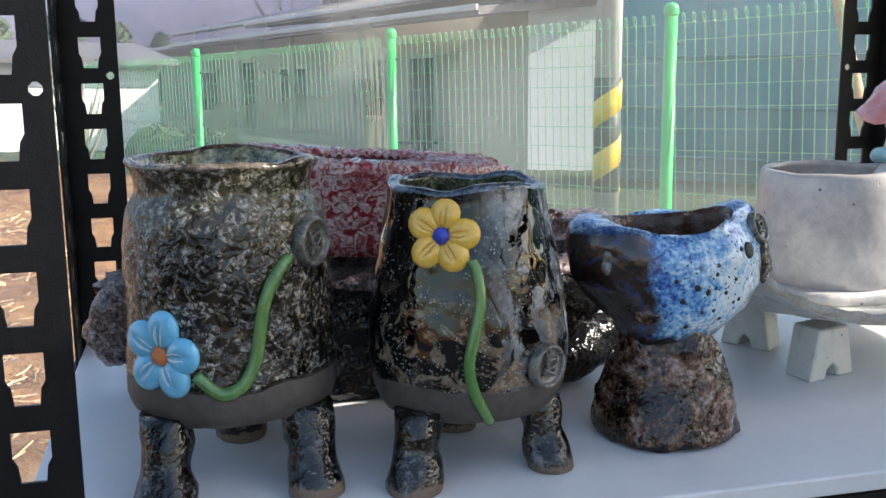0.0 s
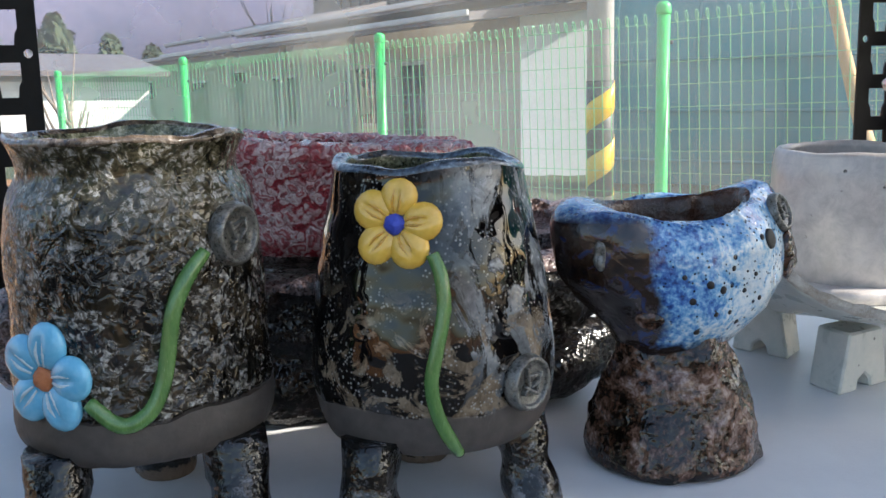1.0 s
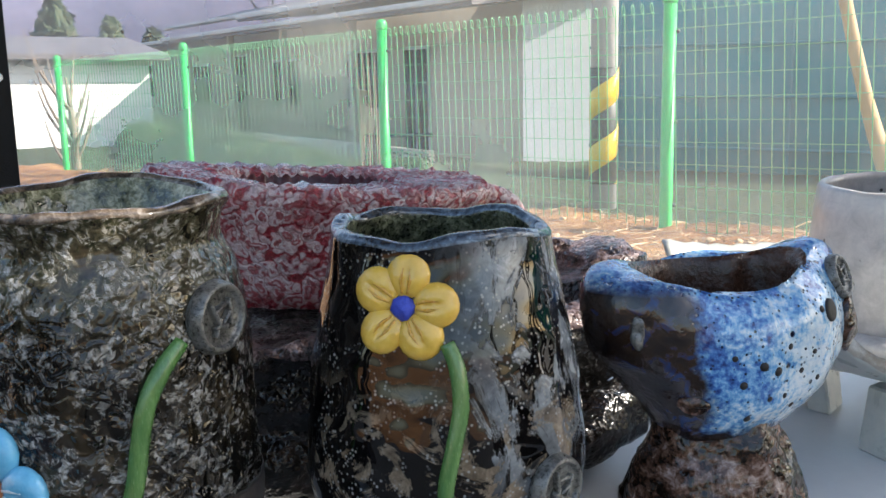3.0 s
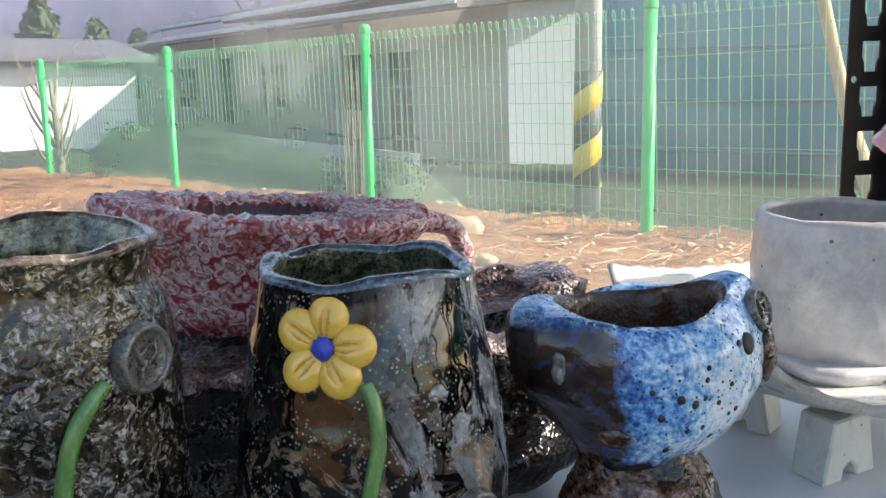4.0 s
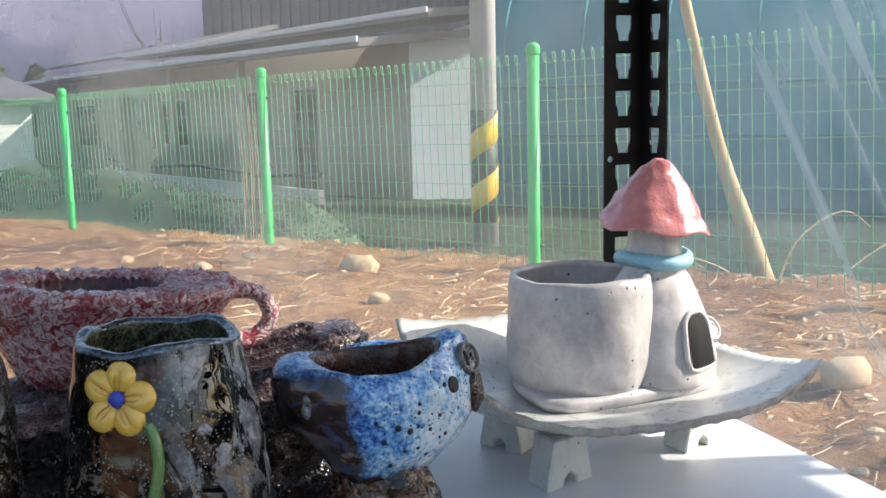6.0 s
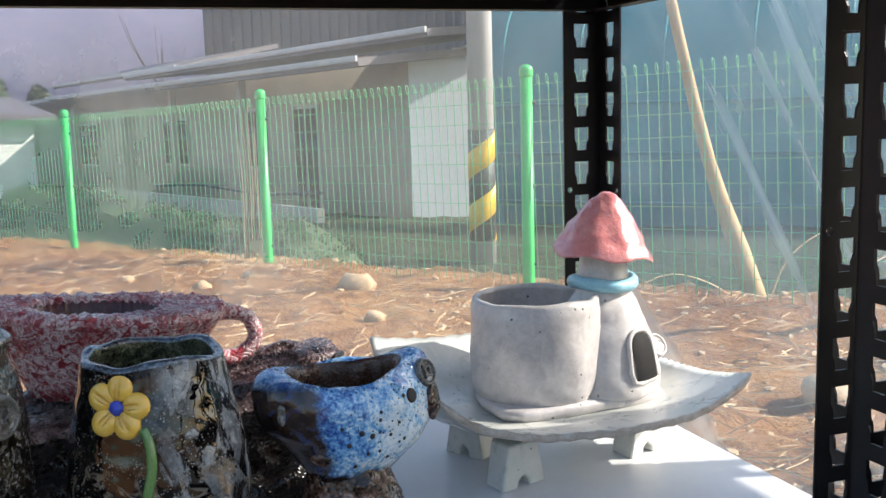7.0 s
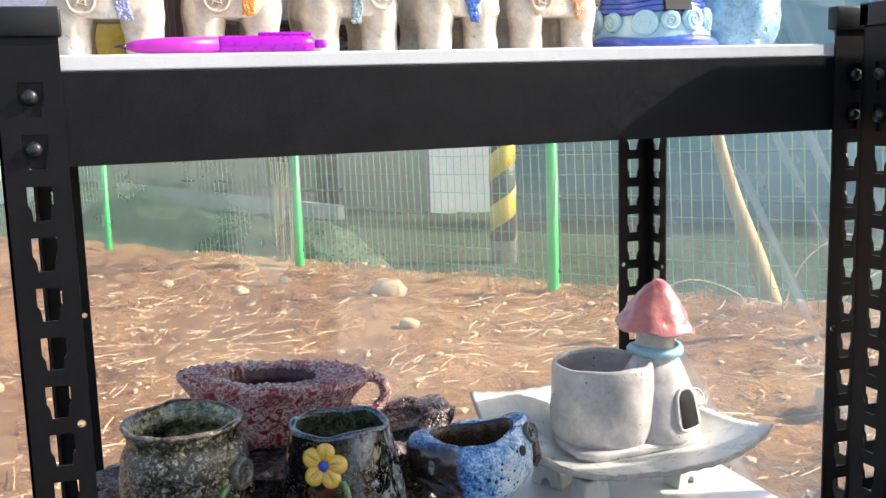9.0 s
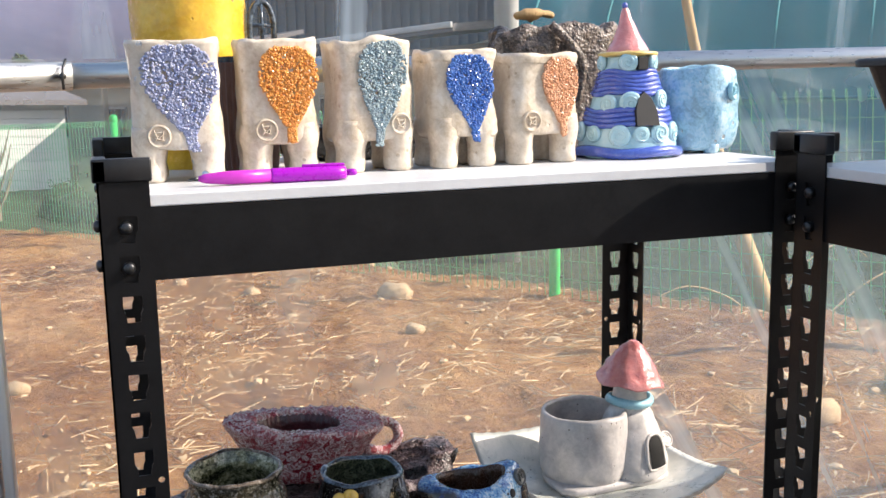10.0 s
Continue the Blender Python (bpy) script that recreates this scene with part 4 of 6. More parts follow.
for x0, x1, z, over, rise, deep in roofs:
    bm = rings(bmesh.new(), [[m_f @ Vector(p) for p in ((x, -over, z), (x, -over + deep, z + rise), (x, -over + deep, z + rise - 0.12), (x, -over, z - 0.12))] for x in (x0, x1)])
    r = part("roof", bm, M_ROOF, house, "dark corrugated sheet roof", smooth=False)
    part("eave", boxed((x0, -over - 0.05, z - 0.06), (x1, -over - 0.004, z + 0.03), 0.01, m_f), M_ROOF_EDGE, r, "pale roof edge")
part("railing", tube([m_f @ Vector((x, -1.6, -0.12 - 0.1 * (k % 2))) for k, x in enumerate((17.5, 20.0, 22.5, 25.0, 27.0))], 0.03, 6, True, 1), M_SLATE, house)
part("garden_wall", boxed((17.0, -1.75, HB - 0.3), (27.1, -1.62, -0.35), 0.01, m_f), M_STUCCO, house)

annex = new("white_outbuilding")
tagged(annex, "white sided outbuilding with low grey roof", "house")
m_a, len_a = frame_between((-8.5, 22.6), (-1.04, 25.0))
wall = part("wall", boxed((0, 0, -1.2), (len_a, 3.0, 1.28), 0.0, m_a), M_ANNEX_SUNLIT, annex)
for k in range(11):
    part("siding_board", boxed((0.0, -0.025, -1.1 + k * 0.2), (len_a, -0.003, -0.91 + k * 0.2), 0.002, m_a), M_ANNEX_SUNLIT, wall, smooth=False)
part("roof", rings(bmesh.new(), [[m_a @ Vector(p) for p in ((x, -0.5, 1.33), (x, 3.4, 1.88), (x, 3.4, 1.73), (x, -0.5, 1.21))] for x in (-0.4, len_a + 0.4)]), M_ROOF, annex, smooth=False)

barn = new("slate_barn")
tagged(barn, "tall slate-blue boarded barn behind the farmhouse", "barn")
m_b, len_b = frame_between((3.9, 33.0), (17.0, 29.0))
bw = part("wall", boxed((0, 0, -1), (len_b, 6, 7.5), 0, m_b), M_SLATE, barn)
for k in range(44):
    part("board", boxed((0.02 + k * len_b / 44, -0.05, -1), ((k + 0.86) * len_b / 44, -0.004, 7.4), 0.01, m_b), M_SLATE, bw)
part("roof", rings(bmesh.new(), [[m_b @ Vector(p) for p in ((x, -0.6, 7.4), (x, 3, 9.4), (x, 6.6, 7.4), (x, 6.6, 7.2), (x, 3, 9.2), (x, -0.6, 7.2))] for x in (-0.6, len_b + 0.6)]), M_ROOF, barn, smooth=False)

net = new("shade_house")
tagged(net, "long teal netting-clad growing house on metal hoops", "greenhouse")
m_n, len_n = frame_between((5.3, 12.6), (17.0, 0.5))
rows = []
for i in range(31):
    x = len_n * i / 30
    rows.append([m_n @ Vector((x, y + 0.03 * math.sin(i * 1.7), z)) for y, z in ((0, -0.9), (0, 0.4), (0.02, 1.3), (0.3, 2.2), (1.2, 3.1), (3.0, 3.7), (3.0, 3.6), (1.25, 3.0), (0.4, 2.1), (0.12, 1.3), (0.1, 0.4), (0.1, -0.9))])
nb = part("net_cover", rings(bmesh.new(), rows), M_TEALNET, net)
for i in range(15):
    x = 0.4 + i * len_n / 15
    part("hoop", tube([m_n @ Vector(p) for p in ((x, -0.03, -0.9), (x, -0.03, 0.4), (x, -0.02, 1.3), (x, 0.26, 2.24), (x, 1.17, 3.15))], 0.02, 6), M_TEALNET, net)
for z in (-0.2, 0.45, 1.1):
    part("rail", tube([m_n @ Vector((0, -0.06, z)), m_n @ Vector((len_n, -0.06, z))], 0.02, 6, True, 1), M_TEALNET, net)


# the land falls away from the greenhouse, and the buildings stand with it
for building in (house, annex, barn, net):
    for ob in building.children_recursive:
        for v in ob.data.vertices:
            x, y = v.co.x, v.co.y
            v.co.z -= 0.021 * x + 0.0278 * y
            v.co.x += 0.011 * y


# ---- trees and hill ----
def pine(x, y, h, seed):
    rnd = random.Random(seed)
    t = thing("pine_tree", (x, y, -1.4 - 0.028 * y - 0.021 * x), "dark green pine with an uneven crown", "tree", "pines on the slope")
    part("trunk", tube([(0, 0, 0), (0.1, 0, h * 0.5), (0, 0.1, h)], [0.25, 0.16, 0.03], 8), M_TRUNK, t)
    verts, faces = [], []
    for _ in range(900):
        s = rnd.random() ** 0.8
        z = h * (0.12 + 0.88 * s)
        r = (1 - s) ** 0.7 * h * 0.34 * rnd.uniform(0.35, 1.0)
        a = rnd.uniform(0, 6.3)
        c = Vector((math.cos(a) * r, math.sin(a) * r, z))
        q = Euler((rnd.uniform(-1, 1), rnd.uniform(-1, 1), rnd.uniform(0, 6))).to_matrix()
        k = rnd.uniform(0.16, 0.42)
        o = len(verts)
        verts += [c + q @ Vector(p) * k for p in ((-1, -0.5, 0), (1, -0.5, 0.1), (0.6, 0.6, 0.3), (-0.7, 0.5, -0.2), (0, 0, 0.6))]
        faces += [(o, o + 1, o + 4), (o + 1, o + 2, o + 4), (o + 2, o + 3, o + 4), (o + 3, o, o + 4)]
    me = bpy.data.meshes.new("crown")
    me.from_pydata(verts, [], faces)
    me.materials.append(M_PINE)
    new("crown", me).parent = t


for k, (x, y, h) in enumerate(((-7.5, 42, 5.2), (-5.2, 46, 5.6), (-3.2, 50, 5.0), (-10, 40, 5.5), (-1.4, 52, 4.6), (-12.5, 44, 6.0))):
    pine(x, y, h, k)


def bare_tree(x, y, h, seed):
    rnd = random.Random(seed)
    t = thing("bare_tree", (x, y, -1.2 - 0.028 * y - 0.021 * x), "leafless pale-barked tree with thin upright limbs", "tree", "bare trees")
    part("trunk", tube([(0, 0, 0), (0.05, 0, h * 0.4), (0.0, 0.05, h * 0.75)], [0.09, 0.06, 0.02], 7), M_TRUNK, t)
    for k in range(14):
        z = h * rnd.uniform(0.2, 0.6)
        a, s = rnd.uniform(0, 6.3), rnd.uniform(0.12, 0.3) * h
        part("limb", tube([(0.03, 0, z), (math.cos(a) * s * 0.5, math.sin(a) * s * 0.5, z + s * 0.8), (math.cos(a) * s * 0.8, math.sin(a) * s * 0.8, z + s * 1.7)], [0.03, 0.018, 0.005], 5), M_TRUNK, t)


bare_tree(3.3, 38.0, 7.0, 3)
bare_tree(-1.5, 14.5, 2.6, 8)
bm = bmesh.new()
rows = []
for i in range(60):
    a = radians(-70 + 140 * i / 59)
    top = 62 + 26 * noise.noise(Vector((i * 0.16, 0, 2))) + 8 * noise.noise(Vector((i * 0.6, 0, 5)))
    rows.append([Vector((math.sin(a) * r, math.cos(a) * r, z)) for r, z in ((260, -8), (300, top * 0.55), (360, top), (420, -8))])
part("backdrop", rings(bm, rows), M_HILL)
tagged(bpy.data.objects["backdrop"], "wooded winter hillside tinted blue-purple for haze", "hill", kind="structure")

# ---- greenhouse film and pipes ----
def film_sheet(name, x0, x1, z0, z1, y_of, nx, nz, mat, label):
    verts = []
    for j in range(nz + 1):
        for i in range(nx + 1):
            x, z = x0 + (x1 - x0) * i / nx, z0 + (z1 - z0) * j / nz
            verts.append((x, y_of(x, z), z))
    faces = [(j * (nx + 1) + i, j * (nx + 1) + i + 1, (j + 1) * (nx + 1) + i + 1, (j + 1) * (nx + 1) + i) for j in range(nz) for i in range(nx)]
    me = bpy.data.meshes.new(name)
    me.from_pydata(verts, [], faces)
    me.materials.append(mat)
    me.polygons.foreach_set("use_smooth", [True] * len(me.polygons))
    return tagged(new(name, me), label, "plastic film", kind="structure")


def pipe_y(x):
    return 0.43 + 0.045 * x


def pipe_z(x):
    return 0.9795 + 0.0095 * x


def slack(x, z):
    """Creases that fan out to the right of the rack."""
    k = max(0.0, min(1.0, (x - 0.55) * 1.6))
    u = x * 0.8 + z * 0.75
    return 0.010 * noise.noise(Vector((x * 1.2, z * 0.8, 1))) + 0.016 * k * noise.noise(Vector((u * 9.0, (z - x) * 0.7, 4)))


film_sheet("wall_film_side", 0.78, 4.2, -0.1, 1.0, lambda x, z: pipe_y(x) + 0.035 + slack(x, z), 180, 80, M_FILM_R, "diagonally creased plastic film beside the rack")
film_sheet("wall_film_lower", -2.6, 0.78, -0.1, 1.0, lambda x, z: pipe_y(x) + 0.035 + slack(x, z), 150, 50, M_FILM, "clear plastic greenhouse film stretched below the pipe")
film_sheet("wall_film_upper", -2.6, 4.2, 1.0, 2.6, lambda x, z: pipe_y(x) + 0.035 + (z - 1.0) * -0.12 + 0.012 * noise.noise(Vector((x * 9, z * 0.7, 2))), 260, 40, M_FILM_UP, "creased plastic greenhouse film above the pipe")

# greenhouse roof film out of view, added for soft fill light and bright reflections
roof_pts = [(0.36, 2.55), (-0.1, 3.0), (-1.0, 3.45), (-2.2, 3.6), (-3.4, 3.3), (-4.4, 2.4), (-4.9, 1.2), (-5.0, -0.1)]
roof_pts = smooth_profile(roof_pts, 4)
verts = [(x, y, z + 0.02 * noise.noise(Vector((x * 2, y, z)))) for y, z in roof_pts for x in np.linspace(-4.0, 5.5, 60)]
me = bpy.data.meshes.new("ceiling")
me.from_pydata(verts, [], [(j * 60 + i, j * 60 + i + 1, j * 60 + 60 + i + 1, j * 60 + 60 + i) for j in range(len(roof_pts) - 1) for i in range(59)])
me.materials.append(M_FILM_FILL)
me.polygons.foreach_set("use_smooth", [True] * len(me.polygons))
tagged(new("ceiling", me), "unseen milky arched greenhouse film, added overhead for soft fill light", "plastic film", kind="structure")

rail = thing("greenhouse_pipe", (0, 0, 0), "galvanised steel greenhouse side pipe with clips", "pipe")
part("pipe", tube([(x, pipe_y(x), pipe_z(x)) for x in (-2.6, -0.02)], 0.0165, 18, True, 1), M_PIPE, rail)
part("pipe", tube([(x, pipe_y(x), pipe_z(x)) for x in (-0.16, 4.2)], 0.0150, 18, True, 1), M_PIPE, rail)
part("sleeve", tube([(x, pipe_y(x), pipe_z(x)) for x in (-0.17, -0.125)], 0.0185, 18, True, 1), M_PIPE, rail)
for x in (-0.03, 1.4):
    cl = part("clip", tube([(x, pipe_y(x) - 0.019, pipe_z(x) - 0.015), (x, pipe_y(x) - 0.021, pipe_z(x) + 0.004), (x + 0.004, pipe_y(x) - 0.010, pipe_z(x) + 0.019)], 0.0018, 6), M_RIVET, rail, "small wire clip")
    part("screw", lathe([(0.001, 0), (0.004, 0), (0.004, 0.003), (0.001, 0.004)], 10, 1, pose(x, pipe_y(x) - 0.016, pipe_z(x), 90)), M_RIVET, cl)

jamb = thing("door_jamb", (-0.118, 0.30, FLOOR), "ribbed aluminium door jamb beside the rack", "door frame")
for k in range(4):
    part("rib", boxed((-0.045 + k * 0.014, 0, 0), (-0.034 + k * 0.014, 0.03, 0.80 + 0.0 * k), 0.002), M_ALU, jamb)


# ---- shelving racks ----
FL, TH, PITCH = 0.0405, 0.0018, 0.0330


def flange(bm, m, top, low, first):
    """A slotted strip: keyhole slots, wide above and narrow below. u runs over the width, v up."""
    def prism(quad):
        rings(bm, [[m @ Vector((u, d, v)) for u, v in quad] for d in (0.0, TH)])
    c, wide, narrow = 0.0215, 0.0077, 0.0050
    prev = top
    n = 0
    while True:
        z = first - n * PITCH
        hi, mid, lo = z + 0.0105, z - 0.001, z - 0.0115
        if lo < low + 0.01:
            break
        if n in (7, 19):
            # a small round hole beside every twelfth web
            hu, hv, hr = 0.0345, (hi + prev) / 2, 0.0027
            prism([(0, hi), (hu - hr, hi), (hu - hr, prev), (0, prev)])
            prism([(hu + hr, hi), (FL, hi), (FL, prev), (hu + hr, prev)])
            prism([(hu - hr, hi), (hu + hr, hi), (hu + hr, hv - 0.001), (hu + 0.001, hv - hr), (hu - 0.001, hv - hr), (hu - hr, hv - 0.001)])
            prism([(hu - hr, hv + 0.001), (hu - 0.001, hv + hr), (hu + 0.001, hv + hr), (hu + hr, hv + 0.001), (hu + hr, prev), (hu - hr, prev)])
        else:
            prism([(0, hi), (FL, hi), (FL, prev), (0, prev)])
        prism([(0, mid), (c - wide, mid), (c - wide, hi), (0, hi)])
        prism([(c + wide, mid), (FL, mid), (FL, hi), (c + wide, hi)])
        prism([(0, lo), (c - narrow, lo), (c - narrow - 0.0008, mid - 0.0035), (c - wide, mid), (0, mid)])
        prism([(c + narrow, lo), (FL, lo), (FL, mid), (c + wide, mid), (c + narrow + 0.0008, mid - 0.0035)])
        prev = lo
        n += 1
    prism([(0, low), (FL, low), (FL, prev), (0, prev)])


def post_mesh():
    """An angle post with its corner at the origin and flanges along +x and +y."""
    bm = bmesh.new()
    top, first = POST_TOP, 0.853
    flange(bm, Matrix.Identity(4), top, FLOOR, first)
    flange(bm, Matrix(((0, 1, 0, 0), (1, 0, 0, 0), (0, 0, 1, 0), (0, 0, 0, 1))), top, FLOOR, first)
    bmesh.ops.recalc_face_normals(bm, faces=bm.faces)
    return bm


def rack(name, label, m, sx, sy):
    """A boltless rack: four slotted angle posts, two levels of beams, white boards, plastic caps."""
    r = new(name)
    tagged(r, label, "shelving rack", "shelving racks")
    corners = [(0, 0, 1, 1), (sx, 0, -1, 1), (0, sy, 1, -1), (sx, sy, -1, -1)]
    shared = None
    for cx, cy, fx, fy in corners:
        if shared is None:
            p = part("post", post_mesh(), M_BLACK, r, smooth=False)
            shared = p.data
        else:
            p = new("post", shared)
            p.parent = r
        p.matrix_basis = Matrix.Translation((cx, cy, 0)) @ Matrix.Diagonal((fx, fy, 1, 1))
        cap = bmesh.new()
        for wx, wy in ((FL + 0.0025, 0.0085), (0.0085, FL + 0.0025)):
            box(cap, (min(-0.003 * fx, fx * wx), min(-0.003 * fy, fy * wy), POST_TOP - 0.014), (max(-0.003 * fx, fx * wx), max(-0.003 * fy, fy * wy), POST_TOP + (0.005 if wx > wy else 0.0046)), 0.0016)
        cap = part("post_cap", cap, M_CAP, r, "black plastic angle post cap")
        cap.matrix_basis = Matrix.Translation((cx, cy, 0))
        for z in (0.856, 0.856 - PITCH, 0.856 - 13 * PITCH, 0.856 - 14 * PITCH):
            for q in (pose(0.0205 * fx, -0.001 * fy, z - 0.002, 90 * fy), pose(-0.001 * fx, 0.0205 * fy, z - 0.002, 0, -90 * fx)):
                rv = part("rivet", lathe([(0.001, -0.003), (0.0052, -0.003), (0.0052, 0.0016), (0.0036, 0.0034), (0.001, 0.0040)], 12, 1), M_RIVET, r)
                rv.matrix_basis = Matrix.Translation((cx, cy, 0)) @ q
    for top in (T - 0.011, S - 0.011):
        h = 0.060
        def channel(s):
            return [(0, top), (s * 0.016, top), (s * 0.016, top - 0.0016), (s * 0.0016, top - 0.0016), (s * 0.0016, top - h + 0.0016), (s * 0.016, top - h + 0.0016), (s * 0.016, top - h), (0, top - h)]
        for y, s in ((TH + 0.0006, 1), (sy - TH - 0.0006, -1)):
            bm = rings(bmesh.new(), [[Vector((x, y + d, z)) for d, z in channel(s)] for x in (0.004, sx - 0.004)])
            bmesh.ops.recalc_face_normals(bm, faces=bm.faces)
            part("beam", bm, M_BLACK, r, smooth=False)
        for x, s in ((TH + 0.0006, 1), (sx - TH - 0.0006, -1)):
            bm = rings(bmesh.new(), [[Vector((x + d, y, z)) for d, z in channel(s)] for y in (0.022, sy - 0.022)])
            bmesh.ops.recalc_face_normals(bm, faces=bm.faces)
            part("beam", bm, M_BLACK, r, smooth=False)
        part("board", boxed((0.003, 0.003, top + 0.0006), (sx - 0.003, sy - 0.003, top + 0.011), 0.0012), M_BOARD, r, "white melamine shelf board", smooth=False)
    r.matrix_world = m
    return r


rack("shelving_rack", "black slotted-angle rack with white boards beside the film", Matrix.Identity(4), RX, RY)
# unseen depth of the crosswise rack stretched to 0.55 to shade the middle board
rack("shelving_rack", "black slotted-angle rack standing crosswise with white boards", pose(0.643, -0.030, 0, 0, 0, -90), 0.68, 0.55)


# ---- things on the middle board ----
def round_shape(seed, amount, sx=1.0, sy=1.0):
    def f(a, h):
        k = 1 + amount * noise.noise(Vector((math.cos(a) * 1.2 + seed, math.sin(a) * 1.2, h * 1.4)))
        return (sx * k, sy * k)
    return f


def stub_leg(parent, x, y, top, r0, r1, lean, seed, drop=0.0):
    """A short clay leg with a thick foot."""
    lx, ly = lean
    bm = lathe([(r1 * 0.9, 0.0), (r1, 0.002), (r1 * 1.0, 0.008), (r0 * 0.95, 0.016), (r0, top * 0.7), (r0 * 1.05, top)], 22, 3)
    for v in bm.verts:
        k = v.co.z / top
        v.co.z -= drop * (1 - k)
        v.co.x += x + lx * (1 - k)
        v.co.y += y + ly * (1 - k)
    lumps(bm, 0.0016, 90, seed, 0.001 - drop)
    return part("leg", bm, M_LEG, parent)


def stem(parent, prof_r, pts, r, mat):
    path = []
    for a, z in pts:
        q = outward(a, z, prof_r(z), r * 0.15)
        path.append(q.translation)
    part("stem", tube(path, [r * 0.9] + [r] * (len(path) - 2) + [r * 0.8], 10, True, 5), mat, parent, "green flower stem in relief")


def radius_at(prof):
    fine = smooth_profile(prof)
    zs, rs = [p[1] for p in fine], [p[0] for p in fine]
    return lambda z: float(np.interp(z, zs, rs))


# dark crusty pot with the blue flower
A = thing("planter_pot", (0.106, 0.1015, 0.443), "dark crusty glazed planter with blue flower and green stem", "planter", "legged planters")
PA = [(0.034, 0.030), (0.047, 0.031), (0.0525, 0.038), (0.0535, 0.050), (0.0520, 0.075), (0.0520, 0.105), (0.0495, 0.130), (0.0440, 0.142), (0.0455, 0.150), (0.0485, 0.156)]
part("body", lumps(vessel(PA, 0.0055, round_shape(1.3, 0.05), 72, 0.036, 0.004, 1.0), 0.0011, 70, 2.0), [M_POT_A, M_RIM_A, M_INSIDE_SUNLIT], A)
rA = radius_at(PA)
stub_leg(A, -0.034, -0.032, 0.036, 0.0125, 0.0150, (-0.002, -0.018), 1, 0.443 - S)
stub_leg(A, 0.034, -0.030, 0.036, 0.0130, 0.0135, (0.002, -0.020), 2, 0.443 - S)
stub_leg(A, 0.004, 0.034, 0.036, 0.0125, 0.0140, (0.0, 0.004), 3, 0.443 - S)
fA = outward(math.atan2(-0.0395, -0.033), 0.068, 0.0505, 0.0)
flower(A, fA, 0.0212, M_BLUE_F, M_PALE, M_ORANGE, -10, "sky-blue clay flower with rusty centre")
view_a = -math.pi / 2
stem(A, rA, [(view_a + b, z - 0.446) for b, z in ((-0.36, 0.5055), (-0.14, 0.4965), (0.05, 0.500), (0.17, 0.511), (0.235, 0.527), (0.29, 0.540), (0.40, 0.551), (0.56, 0.5595))], 0.0033, M_STEM)
seal(A, outward(math.atan2(-0.0315, 0.037), 0.118, 0.0500, 0.002) @ pose(0, 0, 0, 0, 0, 8), 0.0125, M_SEAL, STROKES)

# black silvery pot with the yellow flower
B = thing("planter_pot", (0.229, 0.0875, 0.442), "glossy black and silver planter with yellow flower and stem", "planter", "legged planters")
PB = [(0.030, 0.025), (0.043, 0.026), (0.0500, 0.034), (0.0530, 0.048), (0.0530, 0.068), (0.0495, 0.095), (0.0445, 0.120), (0.0415, 0.136), (0.0410, 0.142)]
part("body", lumps(vessel(PB, 0.0060, round_shape(4.1, 0.04), 72, 0.034, 0.005, 3.0), 0.0010, 60, 5.0), [M_POT_B, M_RIM, M_INSIDE], B)
rB = radius_at(PB)
stub_leg(B, -0.034, -0.034, 0.034, 0.0120, 0.0140, (-0.006, -0.012), 4, 0.442 - S)
stub_leg(B, 0.032, -0.022, 0.034, 0.0115, 0.0130, (0.004, -0.012), 5, 0.442 - S)
stub_leg(B, 0.002, 0.032, 0.034, 0.0120, 0.0135, (0, 0.004), 6, 0.442 - S)
fB = outward(math.atan2(-0.0355, -0.0215), 0.121, 0.0405, 0.0) @ pose(0, 0, 0, -12)
flower(B, fB, 0.0185, M_YEL_F, M_OCHRE, M_BLUE_C, -8, "yellow clay flower with cobalt centre")
view_b = math.atan2(-0.500, -0.129)
stem(B, rB, [(view_b + b, z - 0.446) for b, z in ((0.04, 0.5565), (0.105, 0.548), (0.120, 0.535), (0.06, 0.520), (0.01, 0.506), (0.05, 0.493), (0.15, 0.4815), (0.24, 0.474))], 0.0030, M_STEM)
seal(B, outward(math.atan2(-0.0465, 0.028), 0.055, 0.0535, 0.002) @ pose(0, 0, 0, 0, 0, -15), 0.0115, M_SEAL, STROKES)

# blue bird bowl on its pedestal
C = thing("bird_planter", (0.347, 0.091, S), "speckled blue bird-shaped bowl on rough brown pedestal", "planter")
PED = [(0.037, 0.0), (0.0415, 0.003), (0.0405, 0.012), (0.0360, 0.026), (0.0305, 0.042), (0.0275, 0.052), (0.026, 0.064)]
bm = lathe(PED, 64, 7)
lumps(bm, 0.0042, 40, 7.0, 0.002)
lumps(bm, 0.0012, 150, 3.0, 0.002)
part("pedestal", bm, M_PED, C, "rough rusty brown pedestal")


# height, reach of the tail, reach of the head, half the depth
BIRD = [(0.052, 0.025, 0.029, 0.020), (0.0595, 0.029, 0.037, 0.026), (0.0665, 0.034, 0.045, 0.030), (0.0720, 0.0385, 0.052, 0.0325), (0.0786, 0.0444, 0.0560, 0.034),
        (0.085, 0.050, 0.0590, 0.035), (0.092, 0.0547, 0.0600, 0.0355), (0.105, 0.058, 0.0590, 0.035), (0.114, 0.0590, 0.0565, 0.0335), (0.120, 0.0580, 0.0530, 0.031)]
BIRD = smooth_profile(BIRD, 3)
SHOULDER = [(0.1235, 0.0545, 0.0490, 0.0285), (0.1250, 0.0480, 0.0430, 0.0262)]
